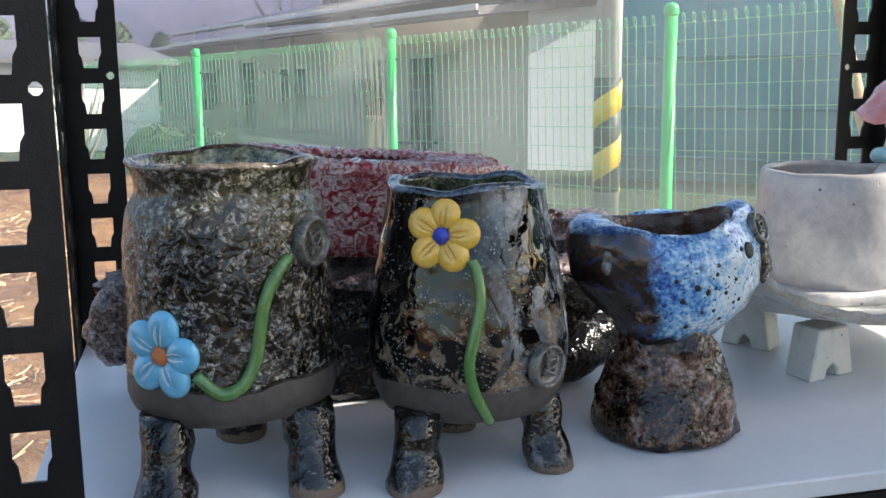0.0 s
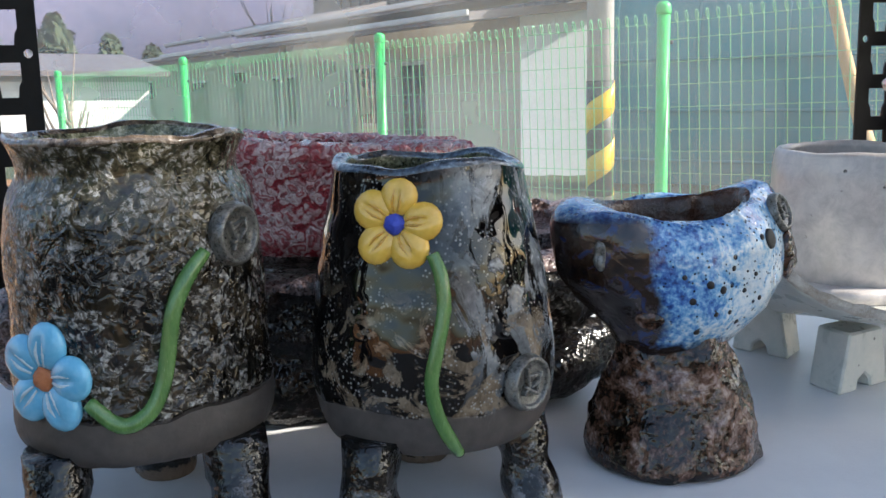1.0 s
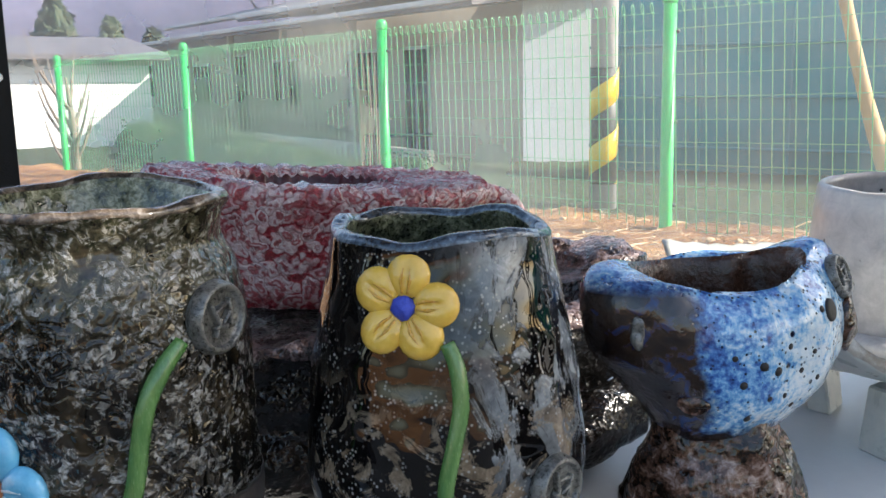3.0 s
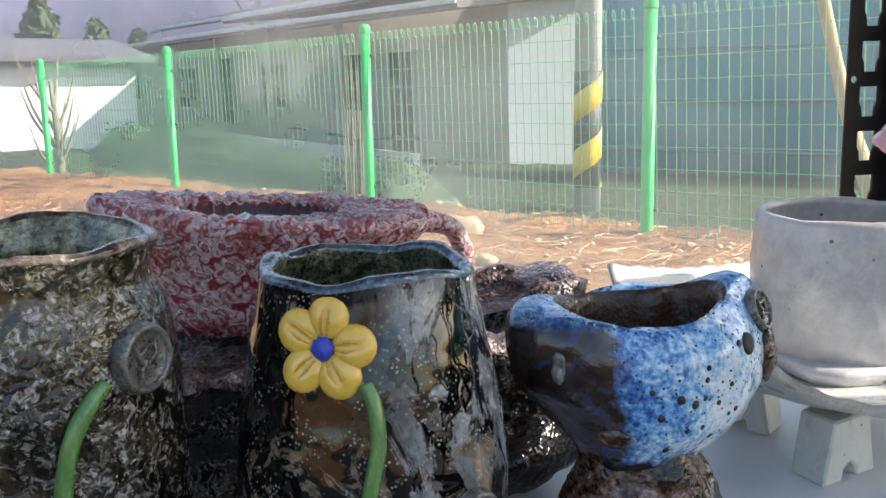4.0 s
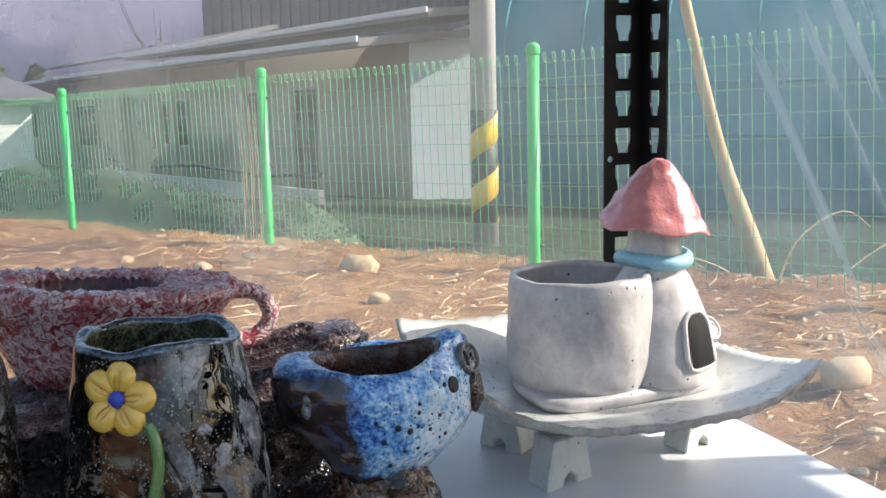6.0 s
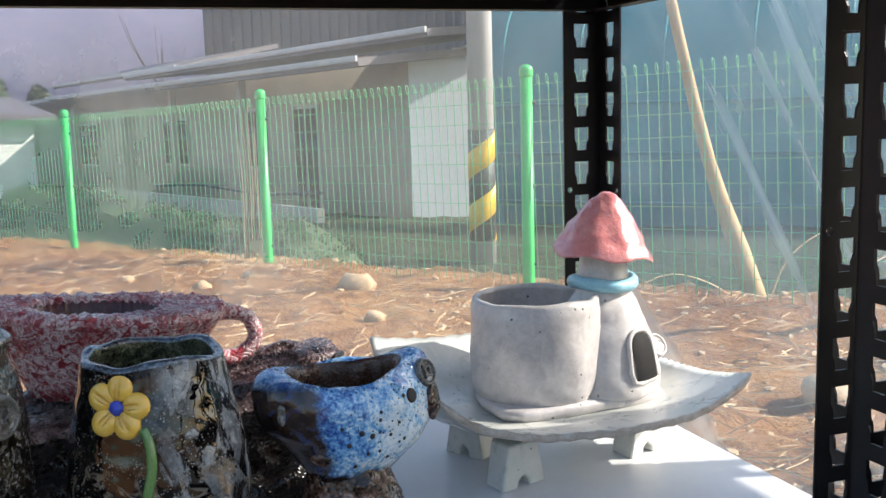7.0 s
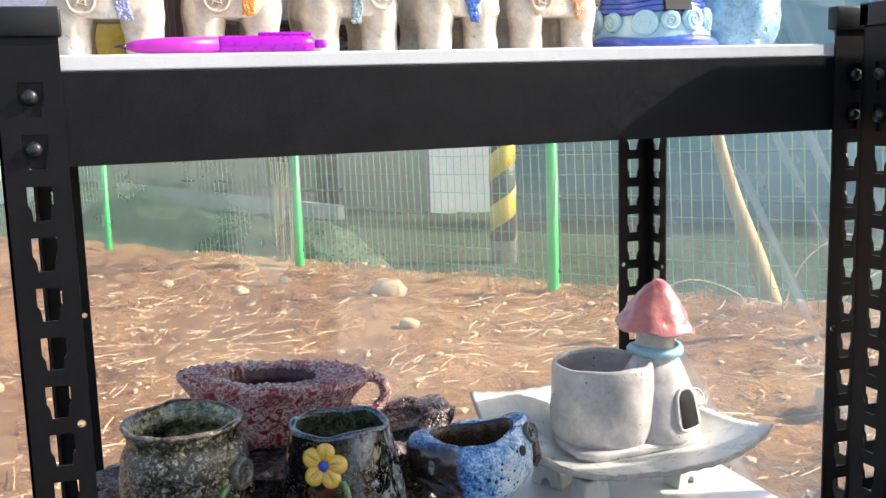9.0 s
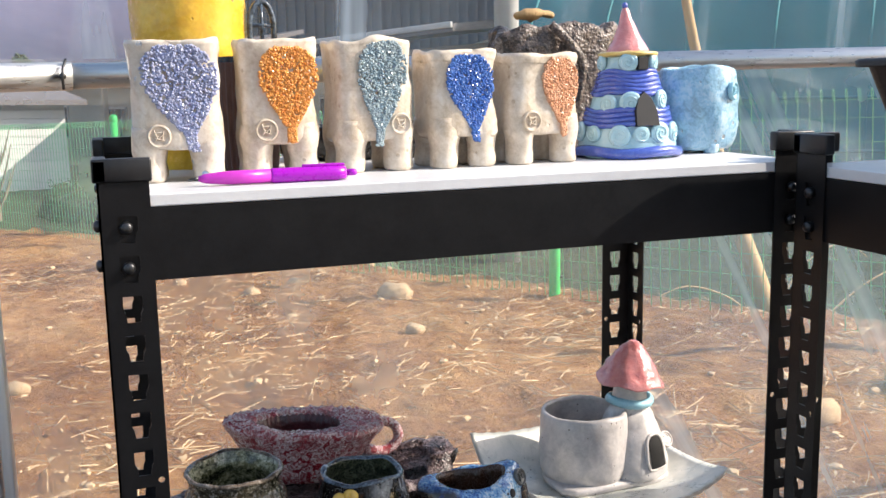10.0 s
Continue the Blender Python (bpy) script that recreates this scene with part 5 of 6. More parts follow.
OPENING = [(0.1242, 1.13), (0.1215, 1.03), (0.116, 1.0), (0.100, 0.98), (0.080, 0.80), (0.070, 0.45), (0.069, 0.1)]


def bird_row(z, tail, head, deep):
    row = []
    for j in range(96):
        a = 2 * math.pi * j / 96
        c, s_ = math.cos(a), math.sin(a)
        top = max(0.0, min(1.0, (z - 0.100) / 0.02))
        x = (head if c > 0 else tail) * math.copysign(abs(c) ** 0.9, c)
        y = deep * s_ * (1 - 0.20 * max(0.0, c) ** 2) + 0.006 * max(0.0, c)
        x += 0.003 * math.sin(3 * a + 1) * top
        dz = top * (0.0035 * max(0.0, c) ** 2 - (0.0080 if s_ < 0 else 0.0035) * abs(s_) ** 1.5 + 0.0018 * math.sin(5 * a + 0.5))
        row.append(Vector((x, y, z + dz)))
    return row


def bird_hole(z, k):
    row = []
    for j in range(96):
        a = 2 * math.pi * j / 96
        c, s_ = math.cos(a), math.sin(a)
        pinch = 1 - 0.28 * math.exp(-((a - 1.15) / 0.35) ** 2) - 0.10 * math.exp(-((a - 4.4) / 0.4) ** 2)
        dz = max(0.0, min(1.0, (z - 0.100) / 0.02)) * (0.0028 * max(0.0, c) ** 2 - (0.0075 if s_ < 0 else 0.0035) * abs(s_) ** 1.5)
        row.append(Vector((-0.001 + 0.0335 * c * k, 0.001 + 0.0225 * s_ * k * pinch, z + dz)))
    return row


rows = [bird_row(*r) for r in BIRD + SHOULDER] + [bird_hole(*r) for r in OPENING]
bm = rings(bmesh.new(), rows, True, True, [0] * (len(BIRD) + 2) + [1] * (len(rows) - len(BIRD) - 3))
bm.normal_update()
for v in bm.verts:
    if v.co.z > 0.06 and abs(v.normal.z) < 0.9:
        v.co += v.normal * (0.0020 * noise.noise(v.co * 45 + Vector((9, 0, 2))) + 0.0007 * noise.noise(v.co * 120))
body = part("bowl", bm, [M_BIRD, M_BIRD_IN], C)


def on_skin(ob, start, way):
    hit, place, normal, _ = ob.ray_cast(Vector(start), Vector(way).normalized())
    q = normal.to_track_quat("Z", "Y").to_matrix().to_4x4()
    q.translation = place
    return q


bpy.context.view_layer.update()
# eye hole and pits are raised black discs painting in their shade
e = on_skin(body, (0.0365, -0.2, 0.1062), (0.0, 1, 0))
part("eye", lathe([(0.0050, -0.002), (0.0046, 0.0006), (0.0030, 0.0011), (0.001, 0.0012)], 18, 2, e), M_HOLE_SHADE, C, "round black disc painted in for eye hole shade")
for x, z, r in ((-0.008, 0.083, 0.0016), (0.000, 0.090, 0.0018), (0.007, 0.087, 0.0019), (0.013, 0.096, 0.0013), (0.004, 0.076, 0.0012), (0.020, 0.085, 0.0012), (0.012, 0.076, 0.0011), (-0.004, 0.068, 0.0014), (0.026, 0.092, 0.0011), (0.018, 0.070, 0.0013), (-0.012, 0.094, 0.0012), (0.030, 0.080, 0.0012), (0.030, 0.108, 0.0014)):
    part("pit", lathe([(r * 1.1, -0.001), (r, 0.0003), (0.0003, 0.0005)], 10, 1, on_skin(body, (x, -0.2, z), (0, 1, 0))), M_HOLE_SHADE, C)
seal(C, on_skin(body, (0.20, -0.115, 0.115), (-0.151, 0.112, 0)) @ pose(0, 0, 0.0008), 0.0092, M_SEAL, STROKES)
q = on_skin(body, (0.2, -0.02, 0.096), (-1, 0.10, 0))
part("beak", lumps(blob(bmesh.new(), q @ ball((0, 0, 0), (0.009, 0.013, 0.0035)), 24, 16), 0.0018, 140, 2), M_PED, C, "rusty brown beak patch")
q = on_skin(body, (-0.024, -0.2, 0.074), (0.0, 1, 0))
part("scar", lumps(blob(bmesh.new(), q @ ball((0, 0, 0), (0.006, 0.005, 0.0022)), 20, 14), 0.0014, 180, 5), M_PED, C, "tan unglazed scar")
q = on_skin(body, (-0.046, -0.2, 0.104), (0.0, 1, 0))
part("chip", lumps(blob(bmesh.new(), q @ ball((0, 0, 0), (0.0024, 0.0070, 0.0008)), 20, 14), 0.0012, 220, 5), M_SEAL, C, "bare greyish chip in the glaze")

# long dark bark trough and the crimson planter on it
E_ = thing("bark_trough", (0.202, 0.232, S), "long glossy black bark-textured clay trough", "planter")


def trough_shape(a, h):
    c, s = math.cos(a), math.sin(a)
    k = 1 + 0.13 * noise.noise(Vector((c * 3, s * 2, h * 2))) + 0.07 * noise.noise(Vector((c * 8, s * 8, h * 5)))
    return (2.55 * k, (0.95 + 0.1 * c) * k)


bm = vessel([(0.040, 0.0), (0.054, 0.002), (0.060, 0.018), (0.062, 0.040), (0.066, 0.062), (0.068, 0.075)], 0.012, trough_shape, 110, 0.070)
lumps(bm, 0.0045, 45, 3.0, 0.002)
for v in bm.verts:
    if v.co.z > 0.06:
        v.co.z += 0.022 * max(0.0, v.co.x / 0.15) * (1 if v.co.y > -0.02 else 0.15) + 0.004 * noise.noise(v.co * 90)
part("trough", bm, [M_LOG, M_BARK, M_BARK], E_)
bm = blob(bmesh.new(), ball((-0.158, -0.045, 0.058), (0.020, 0.018, 0.023), (0.3, 0.5, 0)), 26, 18)
blob(bm, ball((-0.130, -0.045, 0.038), (0.030, 0.017, 0.018), (0, 0.6, 0)), 26, 18)
part("knot", lumps(bm, 0.007, 70, 4.0), M_BARK, E_, "gnarled brown end knob")
bm = blob(bmesh.new(), ball((0.118, -0.052, 0.022), (0.050, 0.022, 0.018), (0, -0.25, 0.25)), 30, 16)
part("root", lumps(bm, 0.006, 60, 8.0), M_LOG, E_, "black glossy root-like fold")

D = thing("crimson_planter", (0.205, 0.260, 0.5185), "crimson and white crackled oval planter with ring handle", "planter")


def red_row(k, z, rx0, rx1, ry, mid=0.0, beads=0.0):
    """One level of the boat-shaped wall: rx0 to the pointed lip, rx1 to the handle's end."""
    row = []
    for j in range(160):
        a = 2 * math.pi * j / 160
        c, s_ = math.cos(a), math.sin(a)
        x = (rx1 * math.copysign(abs(c) ** 0.75, c) if c > 0 else rx0 * c) * k + mid
        y = ry * math.copysign(abs(s_) ** (0.85 if c > 0 else 1.15), s_) * k - 0.10 * x
        w = 1 + 0.035 * noise.noise(Vector((c * 2, s_ * 2, z * 20 + 5)))
        lift = (0.009 * max(0.0, -x / 0.10) ** 1.5 - 0.005 * max(0.0, x / 0.09)) * max(0.0, z / 0.057) ** 2
        row.append(Vector((x * w, y * w, 1.10 * z + lift + beads * math.sin(a * 44))))
    return row


rows = [red_row(k, z, 0.091, 0.090, 0.054) for k, z in ((0.52, 0.0), (0.60, 0.001), (0.66, 0.012), (0.74, 0.024), (0.83, 0.036), (0.92, 0.046), (0.98, 0.052))]
rows += [red_row(1.0, 0.0565, 0.091, 0.090, 0.054, 0, 0.0016), red_row(0.97, 0.0595, 0.091, 0.090, 0.054, 0, 0.0020), red_row(0.91, 0.0600, 0.090, 0.089, 0.053, 0.001, 0.0010)]
rows += [red_row(k, z, 0.048, 0.046, 0.032, -0.006, b) for k, z, b in ((1.12, 0.0600, 0.0008), (1.0, 0.0565, 0.0012), (0.95, 0.046, 0), (0.85, 0.025, 0), (0.6, 0.013, 0), (0.1, 0.012, 0))]
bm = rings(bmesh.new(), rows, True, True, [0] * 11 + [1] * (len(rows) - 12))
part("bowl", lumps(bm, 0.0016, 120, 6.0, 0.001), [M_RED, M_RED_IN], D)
part("handle", lumps(tube([(0.078, 0.004, 0.048), (0.094, 0.005, 0.050), (0.108, 0.006, 0.044), (0.113, 0.006, 0.030), (0.106, 0.006, 0.018), (0.090, 0.004, 0.014), (0.072, 0.003, 0.020)], 0.0062, 12), 0.001, 120, 1), M_RED, D, "looped ring handle")

# curved dish on notched feet
F_ = thing("footed_dish", (0.553, 0.210, S), "pale celadon square dish with upturned corners on notched feet", "dish")
CORN = {(-1, -1): (-0.135, -0.092), (1, -1): (0.119, -0.102), (1, 1): (0.122, 0.118), (-1, 1): (-0.137, 0.073)}


def dish_point(u, v, lift):
    x = sum(CORN[a, b][0] * (1 + a * u) * (1 + b * v) / 4 for a in (-1, 1) for b in (-1, 1))
    y = sum(CORN[a, b][1] * (1 + a * u) * (1 + b * v) / 4 for a in (-1, 1) for b in (-1, 1))
    y -= 0.016 * (1 - u * u) * max(0.0, -v) ** 2
    e_ = (0.0445 * v ** 2.6 if v > 0 else 0.0135 * v * v) + (0.031 if u < 0 else 0.021) * abs(u) ** 4 * (1 - 0.75 * max(0.0, v)) + 0.004 * abs(u) * abs(v)
    z = 0.0325 + e_ + 0.0015 * noise.noise(Vector((u * 3, v * 3, 2)))
    if abs(u) > 0.97 or abs(v) > 0.97:
        z += 0.0007 * math.sin((u * 2.2 + v * 1.7) * 42)
    return Vector((x, y, z + lift))


N = 44
bm = bmesh.new()
up = [[bm.verts.new(dish_point(-1 + 2 * i / N, -1 + 2 * j / N, 0.006)) for i in range(N + 1)] for j in range(N + 1)]
dn = [[bm.verts.new(dish_point(-0.985 + 1.97 * i / N, -0.985 + 1.97 * j / N, 0.0)) for i in range(N + 1)] for j in range(N + 1)]
for j in range(N):
    for i in range(N):
        bm.faces.new((up[j][i], up[j][i + 1], up[j + 1][i + 1], up[j + 1][i]))
        bm.faces.new((dn[j][i], dn[j + 1][i], dn[j + 1][i + 1], dn[j][i + 1]))
edge_u = up[0][:-1] + [r[-1] for r in up][:-1] + up[-1][:0:-1] + [r[0] for r in up][:0:-1]
edge_d = dn[0][:-1] + [r[-1] for r in dn][:-1] + dn[-1][:0:-1] + [r[0] for r in dn][:0:-1]
for k in range(len(edge_u)):
    n = (k + 1) % len(edge_u)
    bm.faces.new((edge_u[k], edge_d[k], edge_d[n], edge_u[n])).material_index = 1
part("plate", bm, [M_PLATE, M_PLATE_RIM], F_)


def notched_foot(x, y, w, turn):
    bm = bmesh.new()
    front = [(-w, 0), (-w * 0.28, 0), (-w * 0.22, 0.006), (0.0, 0.0095), (w * 0.22, 0.006), (w * 0.28, 0), (w, 0), (w * 0.66, 0.0345), (-w * 0.66, 0.0345)]
    rings(bm, [[Vector((u * (1 - 0.18 * s), -0.012 + 0.024 * s, v)) for u, v in front] for s in (0, 0.5, 1)])
    bmesh.ops.recalc_face_normals(bm, faces=bm.faces)
    bmesh.ops.bevel(bm, geom=[e for e in bm.edges if e.calc_length() > 0.004], offset=0.0012, segments=1, affect="EDGES")
    bmesh.ops.transform(bm, matrix=pose(x, y, 0, 0, 0, turn), verts=bm.verts)
    part("foot", bm, M_PLATE, F_, "celadon foot with an arched notch", smooth=False)


notched_foot(-0.062, -0.055, 0.022, 18)
notched_foot(-0.066, 0.020, 0.020, -60)
notched_foot(0.060, -0.030, 0.021, 20)
notched_foot(0.060, 0.060, 0.021, 70)

# little house planter on the dish
G = thing("house_planter", (0.553, 0.210, S + 0.0440), "grey-white clay planter with small pink-roofed mushroom tower", "planter")
PG = [(0.044, 0.004), (0.050, 0.006), (0.0545, 0.020), (0.0555, 0.048), (0.0540, 0.072), (0.0515, 0.085)]
bm = vessel(PG, 0.0060, round_shape(2.2, 0.035), 64, 0.012, 0.002, 2)
bmesh.ops.transform(bm, matrix=pose(-0.012, 0.009, 0), verts=bm.verts)
part("pot", lumps(bm, 0.0014, 45, 3.0), [M_WHITEPOT, M_WHITEPOT, M_WHITEPOT], G)
tx, ty = 0.046, 0.001
bm = lathe([(0.044, 0.004), (0.0475, 0.007), (0.0465, 0.024), (0.0400, 0.050), (0.0300, 0.074), (0.0235, 0.086), (0.0215, 0.097)], 52, 5, pose(tx, ty, 0))
part("tower", lumps(bm, 0.0014, 50, 6.0), M_WHITEPOT, G)
bm = bmesh.new()
slab = [(-0.066, -0.036), (-0.05, -0.048), (-0.013, -0.048), (0.020, -0.044), (0.058, -0.046), (0.084, -0.036), (0.092, -0.012), (0.086, 0.016), (0.06, 0.036), (0.0, 0.058), (-0.04, 0.05), (-0.066, 0.02)]
slab = smooth_profile(slab + slab[:1], 3)[:-1]
rings(bm, [[Vector((x * k, y * k, z + 0.0015 * noise.noise(Vector((x * 60, y * 60, 0))))) for x, y in slab] for k, z in ((0.80, -0.0075), (0.93, -0.001), (0.96, 0.004), (0.90, 0.007))])
part("base_slab", bm, M_WHITEPOT, G)
part("mushroom_stem", lumps(lathe([(0.0225, 0.090), (0.0205, 0.102), (0.0190, 0.114), (0.0195, 0.131)], 36, 4, pose(tx, ty, 0)), 0.0008, 60, 2), M_WHITEPOT, G)
ring_pts = [(tx + 0.0240 * math.cos(a), ty + 0.0240 * math.sin(a), 0.0945 + 0.0014 * math.sin(2 * a + 1)) for a in (2 * math.pi * k / 20 for k in range(21))]
part("collar", lumps(tube(ring_pts, 0.0056, 12, True, 2), 0.0008, 100, 3), M_RING, G, "light blue glazed collar")
bm = lathe([(0.004, 0.1270), (0.026, 0.1245), (0.0395, 0.1180), (0.0415, 0.1190), (0.0395, 0.1225), (0.0340, 0.1315), (0.0270, 0.1430), (0.0170, 0.1565), (0.0100, 0.1645), (0.0050, 0.1680), (0.001, 0.1690)], 64, 6)
for v in bm.verts:
    r = math.hypot(v.co.x, v.co.y)
    a = math.atan2(v.co.y, v.co.x)
    v.co.z += 0.0018 * math.sin(a * 5 + 1) * (r / 0.04) ** 3 + 0.0010 * math.sin(a * 3) * (r / 0.04)
bmesh.ops.transform(bm, matrix=pose(tx, ty, 0) @ pose(0, 0, 0.12, 3, 5, 0) @ pose(0, 0, -0.12), verts=bm.verts)
cap = part("mushroom_cap", lumps(bm, 0.0016, 95, 8.0), [M_PINK, M_WHITEPOT], G, "glossy pink mushroom cap roof")
for f in cap.data.polygons:
    if f.normal.z < -0.6:
        f.material_index = 1
door_a = radians(-70)
q = outward(door_a, 0.0, 0.0)
bm = bmesh.new()
arch = [(-0.0125, 0.020), (0.0125, 0.020), (0.0122, 0.044), (0.0098, 0.0525), (0.0045, 0.0570), (-0.0045, 0.0570), (-0.0098, 0.0525), (-0.0122, 0.044)]
tower_r = radius_at([(0.044, 0.004), (0.0475, 0.007), (0.0465, 0.024), (0.0400, 0.050), (0.0300, 0.074)])


def on_tower(u, v, d):
    r = tower_r(v)
    return pose(tx, ty, 0) @ q @ Vector((u, v, math.sqrt(r * r - u * u) + d))


# no recess: a black skin on the wall paints the doorway's shade
levels = [(0.020, 0.0125), (0.028, 0.0125), (0.036, 0.0124), (0.044, 0.0122), (0.049, 0.0112), (0.0535, 0.0090), (0.0570, 0.0045)]
grid = [[bm.verts.new(on_tower(w * (k / 4 - 1), v, 0.0020)) for k in range(9)] for v, w in levels]
for lo_row, hi_row in zip(grid, grid[1:]):
    for k in range(8):
        bm.faces.new((lo_row[k], lo_row[k + 1], hi_row[k + 1], hi_row[k]))
bmesh.ops.solidify(bm, geom=list(bm.faces), thickness=0.004)
part("doorway", bm, M_HOLE_SHADE, G, "black arched plate painted in for doorway shade", smooth=False)
frame_pts = [on_tower(u * 1.12, v + (0.001 if v > 0.03 else -0.001), 0.0008) for u, v in arch[1:] + arch[:2]]
part("door_surround", tube(frame_pts, 0.0022, 10, True, 3), M_WHITEPOT, G)
seal(G, pose(tx, ty, 0) @ pose(0.058, 0.010, 0.031, 58, 0, 20), 0.0105, M_WHITEPOT, STROKES)
part("seal_lug", lumps(blob(bmesh.new(), ball((tx + 0.050, ty + 0.017, 0.026), (0.020, 0.014, 0.011))), 0.001, 90, 1), M_WHITEPOT, G)


# ---- things on the upper board ----
def square_shape(power, sx, sy, seed):
    def f(a, h):
        c, s = abs(math.cos(a)), abs(math.sin(a))
        k = (c ** power + s ** power) ** (-1 / power)
        k *= 1 + 0.05 * noise.noise(Vector((math.cos(a) * 1.5 + seed, math.sin(a) * 1.5, h * 2)))
        return (sx * k, sy * k)
    return f


def legged_pot(x, y, w, d, h, rz, mat, grain_mat, tear, seal_at, label, seed):
    """A slab-built pot on four legs, with a drop of pressed clay grains on its front."""
    t = thing("legged_pot", (x, y, T), label, "planter", "cream legged pots", rz)
    prof = [(0.80, 0.030), (0.95, 0.031), (1.0, 0.040), (0.97, 0.07), (0.96, 0.10), (0.985, h - 0.006), (1.0, h)]
    bm = vessel([(r * 0.1, z) for r, z in prof], 0.009, square_shape(5.0, w * 5, d * 5, seed), 64, 0.040, 0.004, seed)
    for v in bm.verts:
        v.co.x += 0.004 * noise.noise(Vector((0, 0, v.co.z * 14 + seed)))
    part("body", lumps(bm, 0.0022, 38, seed), [mat, mat, mat], t)
    for sx in (-1, 1):
        for sy in (-1, 1):
            bm = lathe([(0.0120, 0.0), (0.0145, 0.002), (0.0150, 0.008), (0.0148, 0.020), (0.0175, 0.034), (0.0165, 0.050)], 20, 3)
            for v in bm.verts:
                v.co.x = v.co.x * 0.95 + sx * (w * 0.5 - 0.0160) * (1 + 0.05 * (1 - v.co.z / 0.046))
                v.co.y = v.co.y * 0.95 + sy * (d * 0.5 - 0.0165)
            part("leg", lumps(bm, 0.0016, 60, seed + sx + 2 * sy, 0.001), mat, t)
    rnd = random.Random(int(seed * 10))
    cx, top, bw, bot, tail = tear
    verts, faces = [], []
    base = bmesh.new()
    bmesh.ops.create_icosphere(base, subdivisions=1, radius=1.0)
    bv, bf = [v.co.copy() for v in base.verts], [[v.index for v in f.verts] for f in base.faces]
    base.free()
    for _ in range(1700):
        u = rnd.random() ** 0.8
        z = bot + (top - bot) * u
        half = bw * max(0.13, min(1.0, (u - 0.12) / 0.50) ** 0.8 if u > 0.12 else 0.0) * (1 if u < 0.72 else max(0.0, 1 - ((u - 0.72) / 0.36) ** 2.6))
        px = cx + tail * (1 - u) ** 1.5 + rnd.uniform(-1, 1) * half
        fy = -(d * 0.5 * 0.97) - 0.0008 - 0.0016 * rnd.random()
        q = Matrix.LocRotScale((px, fy, z), Euler((rnd.uniform(0, 6), rnd.uniform(0, 6), 0)), Vector((rnd.uniform(0.0011, 0.0024), rnd.uniform(0.0011, 0.0019), rnd.uniform(0.0011, 0.0022))))
        o = len(verts)
        verts += [q @ p for p in bv]
        faces += [[i + o for i in f] for f in bf]
    me = bpy.data.meshes.new("grain_patch")
    me.from_pydata(verts, [], faces)
    me.materials.append(grain_mat)
    g = new("grain_patch", me)
    g.parent = t
    tagged(g, "drop-shaped patch of pressed clay grains", kind="stuff")
    if seal_at:
        q = Matrix(((1, 0, 0, 0), (0, 0, -1, 0), (0, 1, 0, 0), (0, 0, 0, 1)))
        seal(t, pose(seal_at[0], -d * 0.5 * 0.96, seal_at[1]) @ q @ pose(0, 0, 0.0012), 0.0105, mat, STROKES)
    return t


legged_pot(0.074, 0.122, 0.081, 0.068, 0.123, -4, M_CREAM_BLUE, M_G_LILAC, (0.002, 0.121, 0.033, 0.028, 0.012), (-0.016, 0.042), "cream legged pot with lilac-grey clay grains and blue flecks", 1.1)
legged_pot(0.167, 0.128, 0.074, 0.066, 0.124, -2, M_CREAM, M_G_ORANGE, (0.008, 0.119, 0.027, 0.032, 0.002), (-0.014, 0.044), "cream legged pot with bright orange clay grains", 2.3)
legged_pot(0.257, 0.130, 0.079, 0.070, 0.123, 4, M_CREAM, M_G_TEAL, (0.006, 0.124, 0.024, 0.026, -0.006), (0.022, 0.046), "cream legged pot with grey-teal clay grains", 3.7)
legged_pot(0.348, 0.130, 0.072, 0.070, 0.112, 6, M_CREAM, M_G_BLUE, (0.000, 0.110, 0.025, 0.026, 0.008), None, "cream legged pot with royal-blue clay grains", 4.2)
legged_pot(0.436, 0.133, 0.082, 0.068, 0.108, 6, M_CREAM, M_G_PEACH, (0.012, 0.106, 0.020, 0.028, 0.006), (-0.020, 0.044), "cream legged pot with peach clay grains", 5.9)

# blue swirl tower
W = thing("tower_ornament", (0.551, 0.148, T), "cobalt and aqua tiered clay tower with pink pointed hat", "ornament")
W.matrix_world = pose(0.556, 0.148, T) @ Matrix.Diagonal((0.92, 0.92, 0.885, 1))
bm = lathe([(0.052, 0.0), (0.061, 0.003), (0.0595, 0.012), (0.055, 0.030), (0.047, 0.055), (0.038, 0.082), (0.031, 0.105), (0.028, 0.122)], 52, 5)
part("body", lumps(bm, 0.0012, 60, 2.0, 0.001), M_AQUA, W)
for z, r in ((0.008, 0.0600), (0.041, 0.0520), (0.0465, 0.0500), (0.052, 0.0485), (0.0575, 0.0468), (0.078, 0.0400), (0.083, 0.0382), (0.088, 0.0366), (0.093, 0.0352), (0.098, 0.0338), (0.103, 0.0322)):
    pts = [(math.cos(a) * r, math.sin(a) * r, z + 0.0016 * math.sin(a * 4 + z * 60)) for a in (2 * math.pi * k / 32 for k in range(33))]
    part("wave_band", lumps(tube(pts, 0.0070 if z < 0.01 else 0.0034, 8, True, 2), 0.0007, 90, z * 90), M_COBALT, W, "wavy cobalt band")


def swirl(a, z, r, size):
    q = outward(a, z, r, 0.0015)
    disc = part("swirl", lathe([(0.001, -0.002), (size, -0.002), (size, 0.002), (size * 0.8, 0.0034), (0.001, 0.0034)], 22, 2, q), M_AQUA, W, "aqua clay swirl disc")
    pts = [q @ Vector((math.cos(t * 0.55) * size * (0.10 + 0.037 * t), math.sin(t * 0.55) * size * (0.10 + 0.037 * t), 0.0034)) for t in range(22)]
    part("spiral_coil", tube(pts, size * 0.10, 6, True, 1), M_AQUA, disc)


front = math.atan2(-1.07, -0.58)
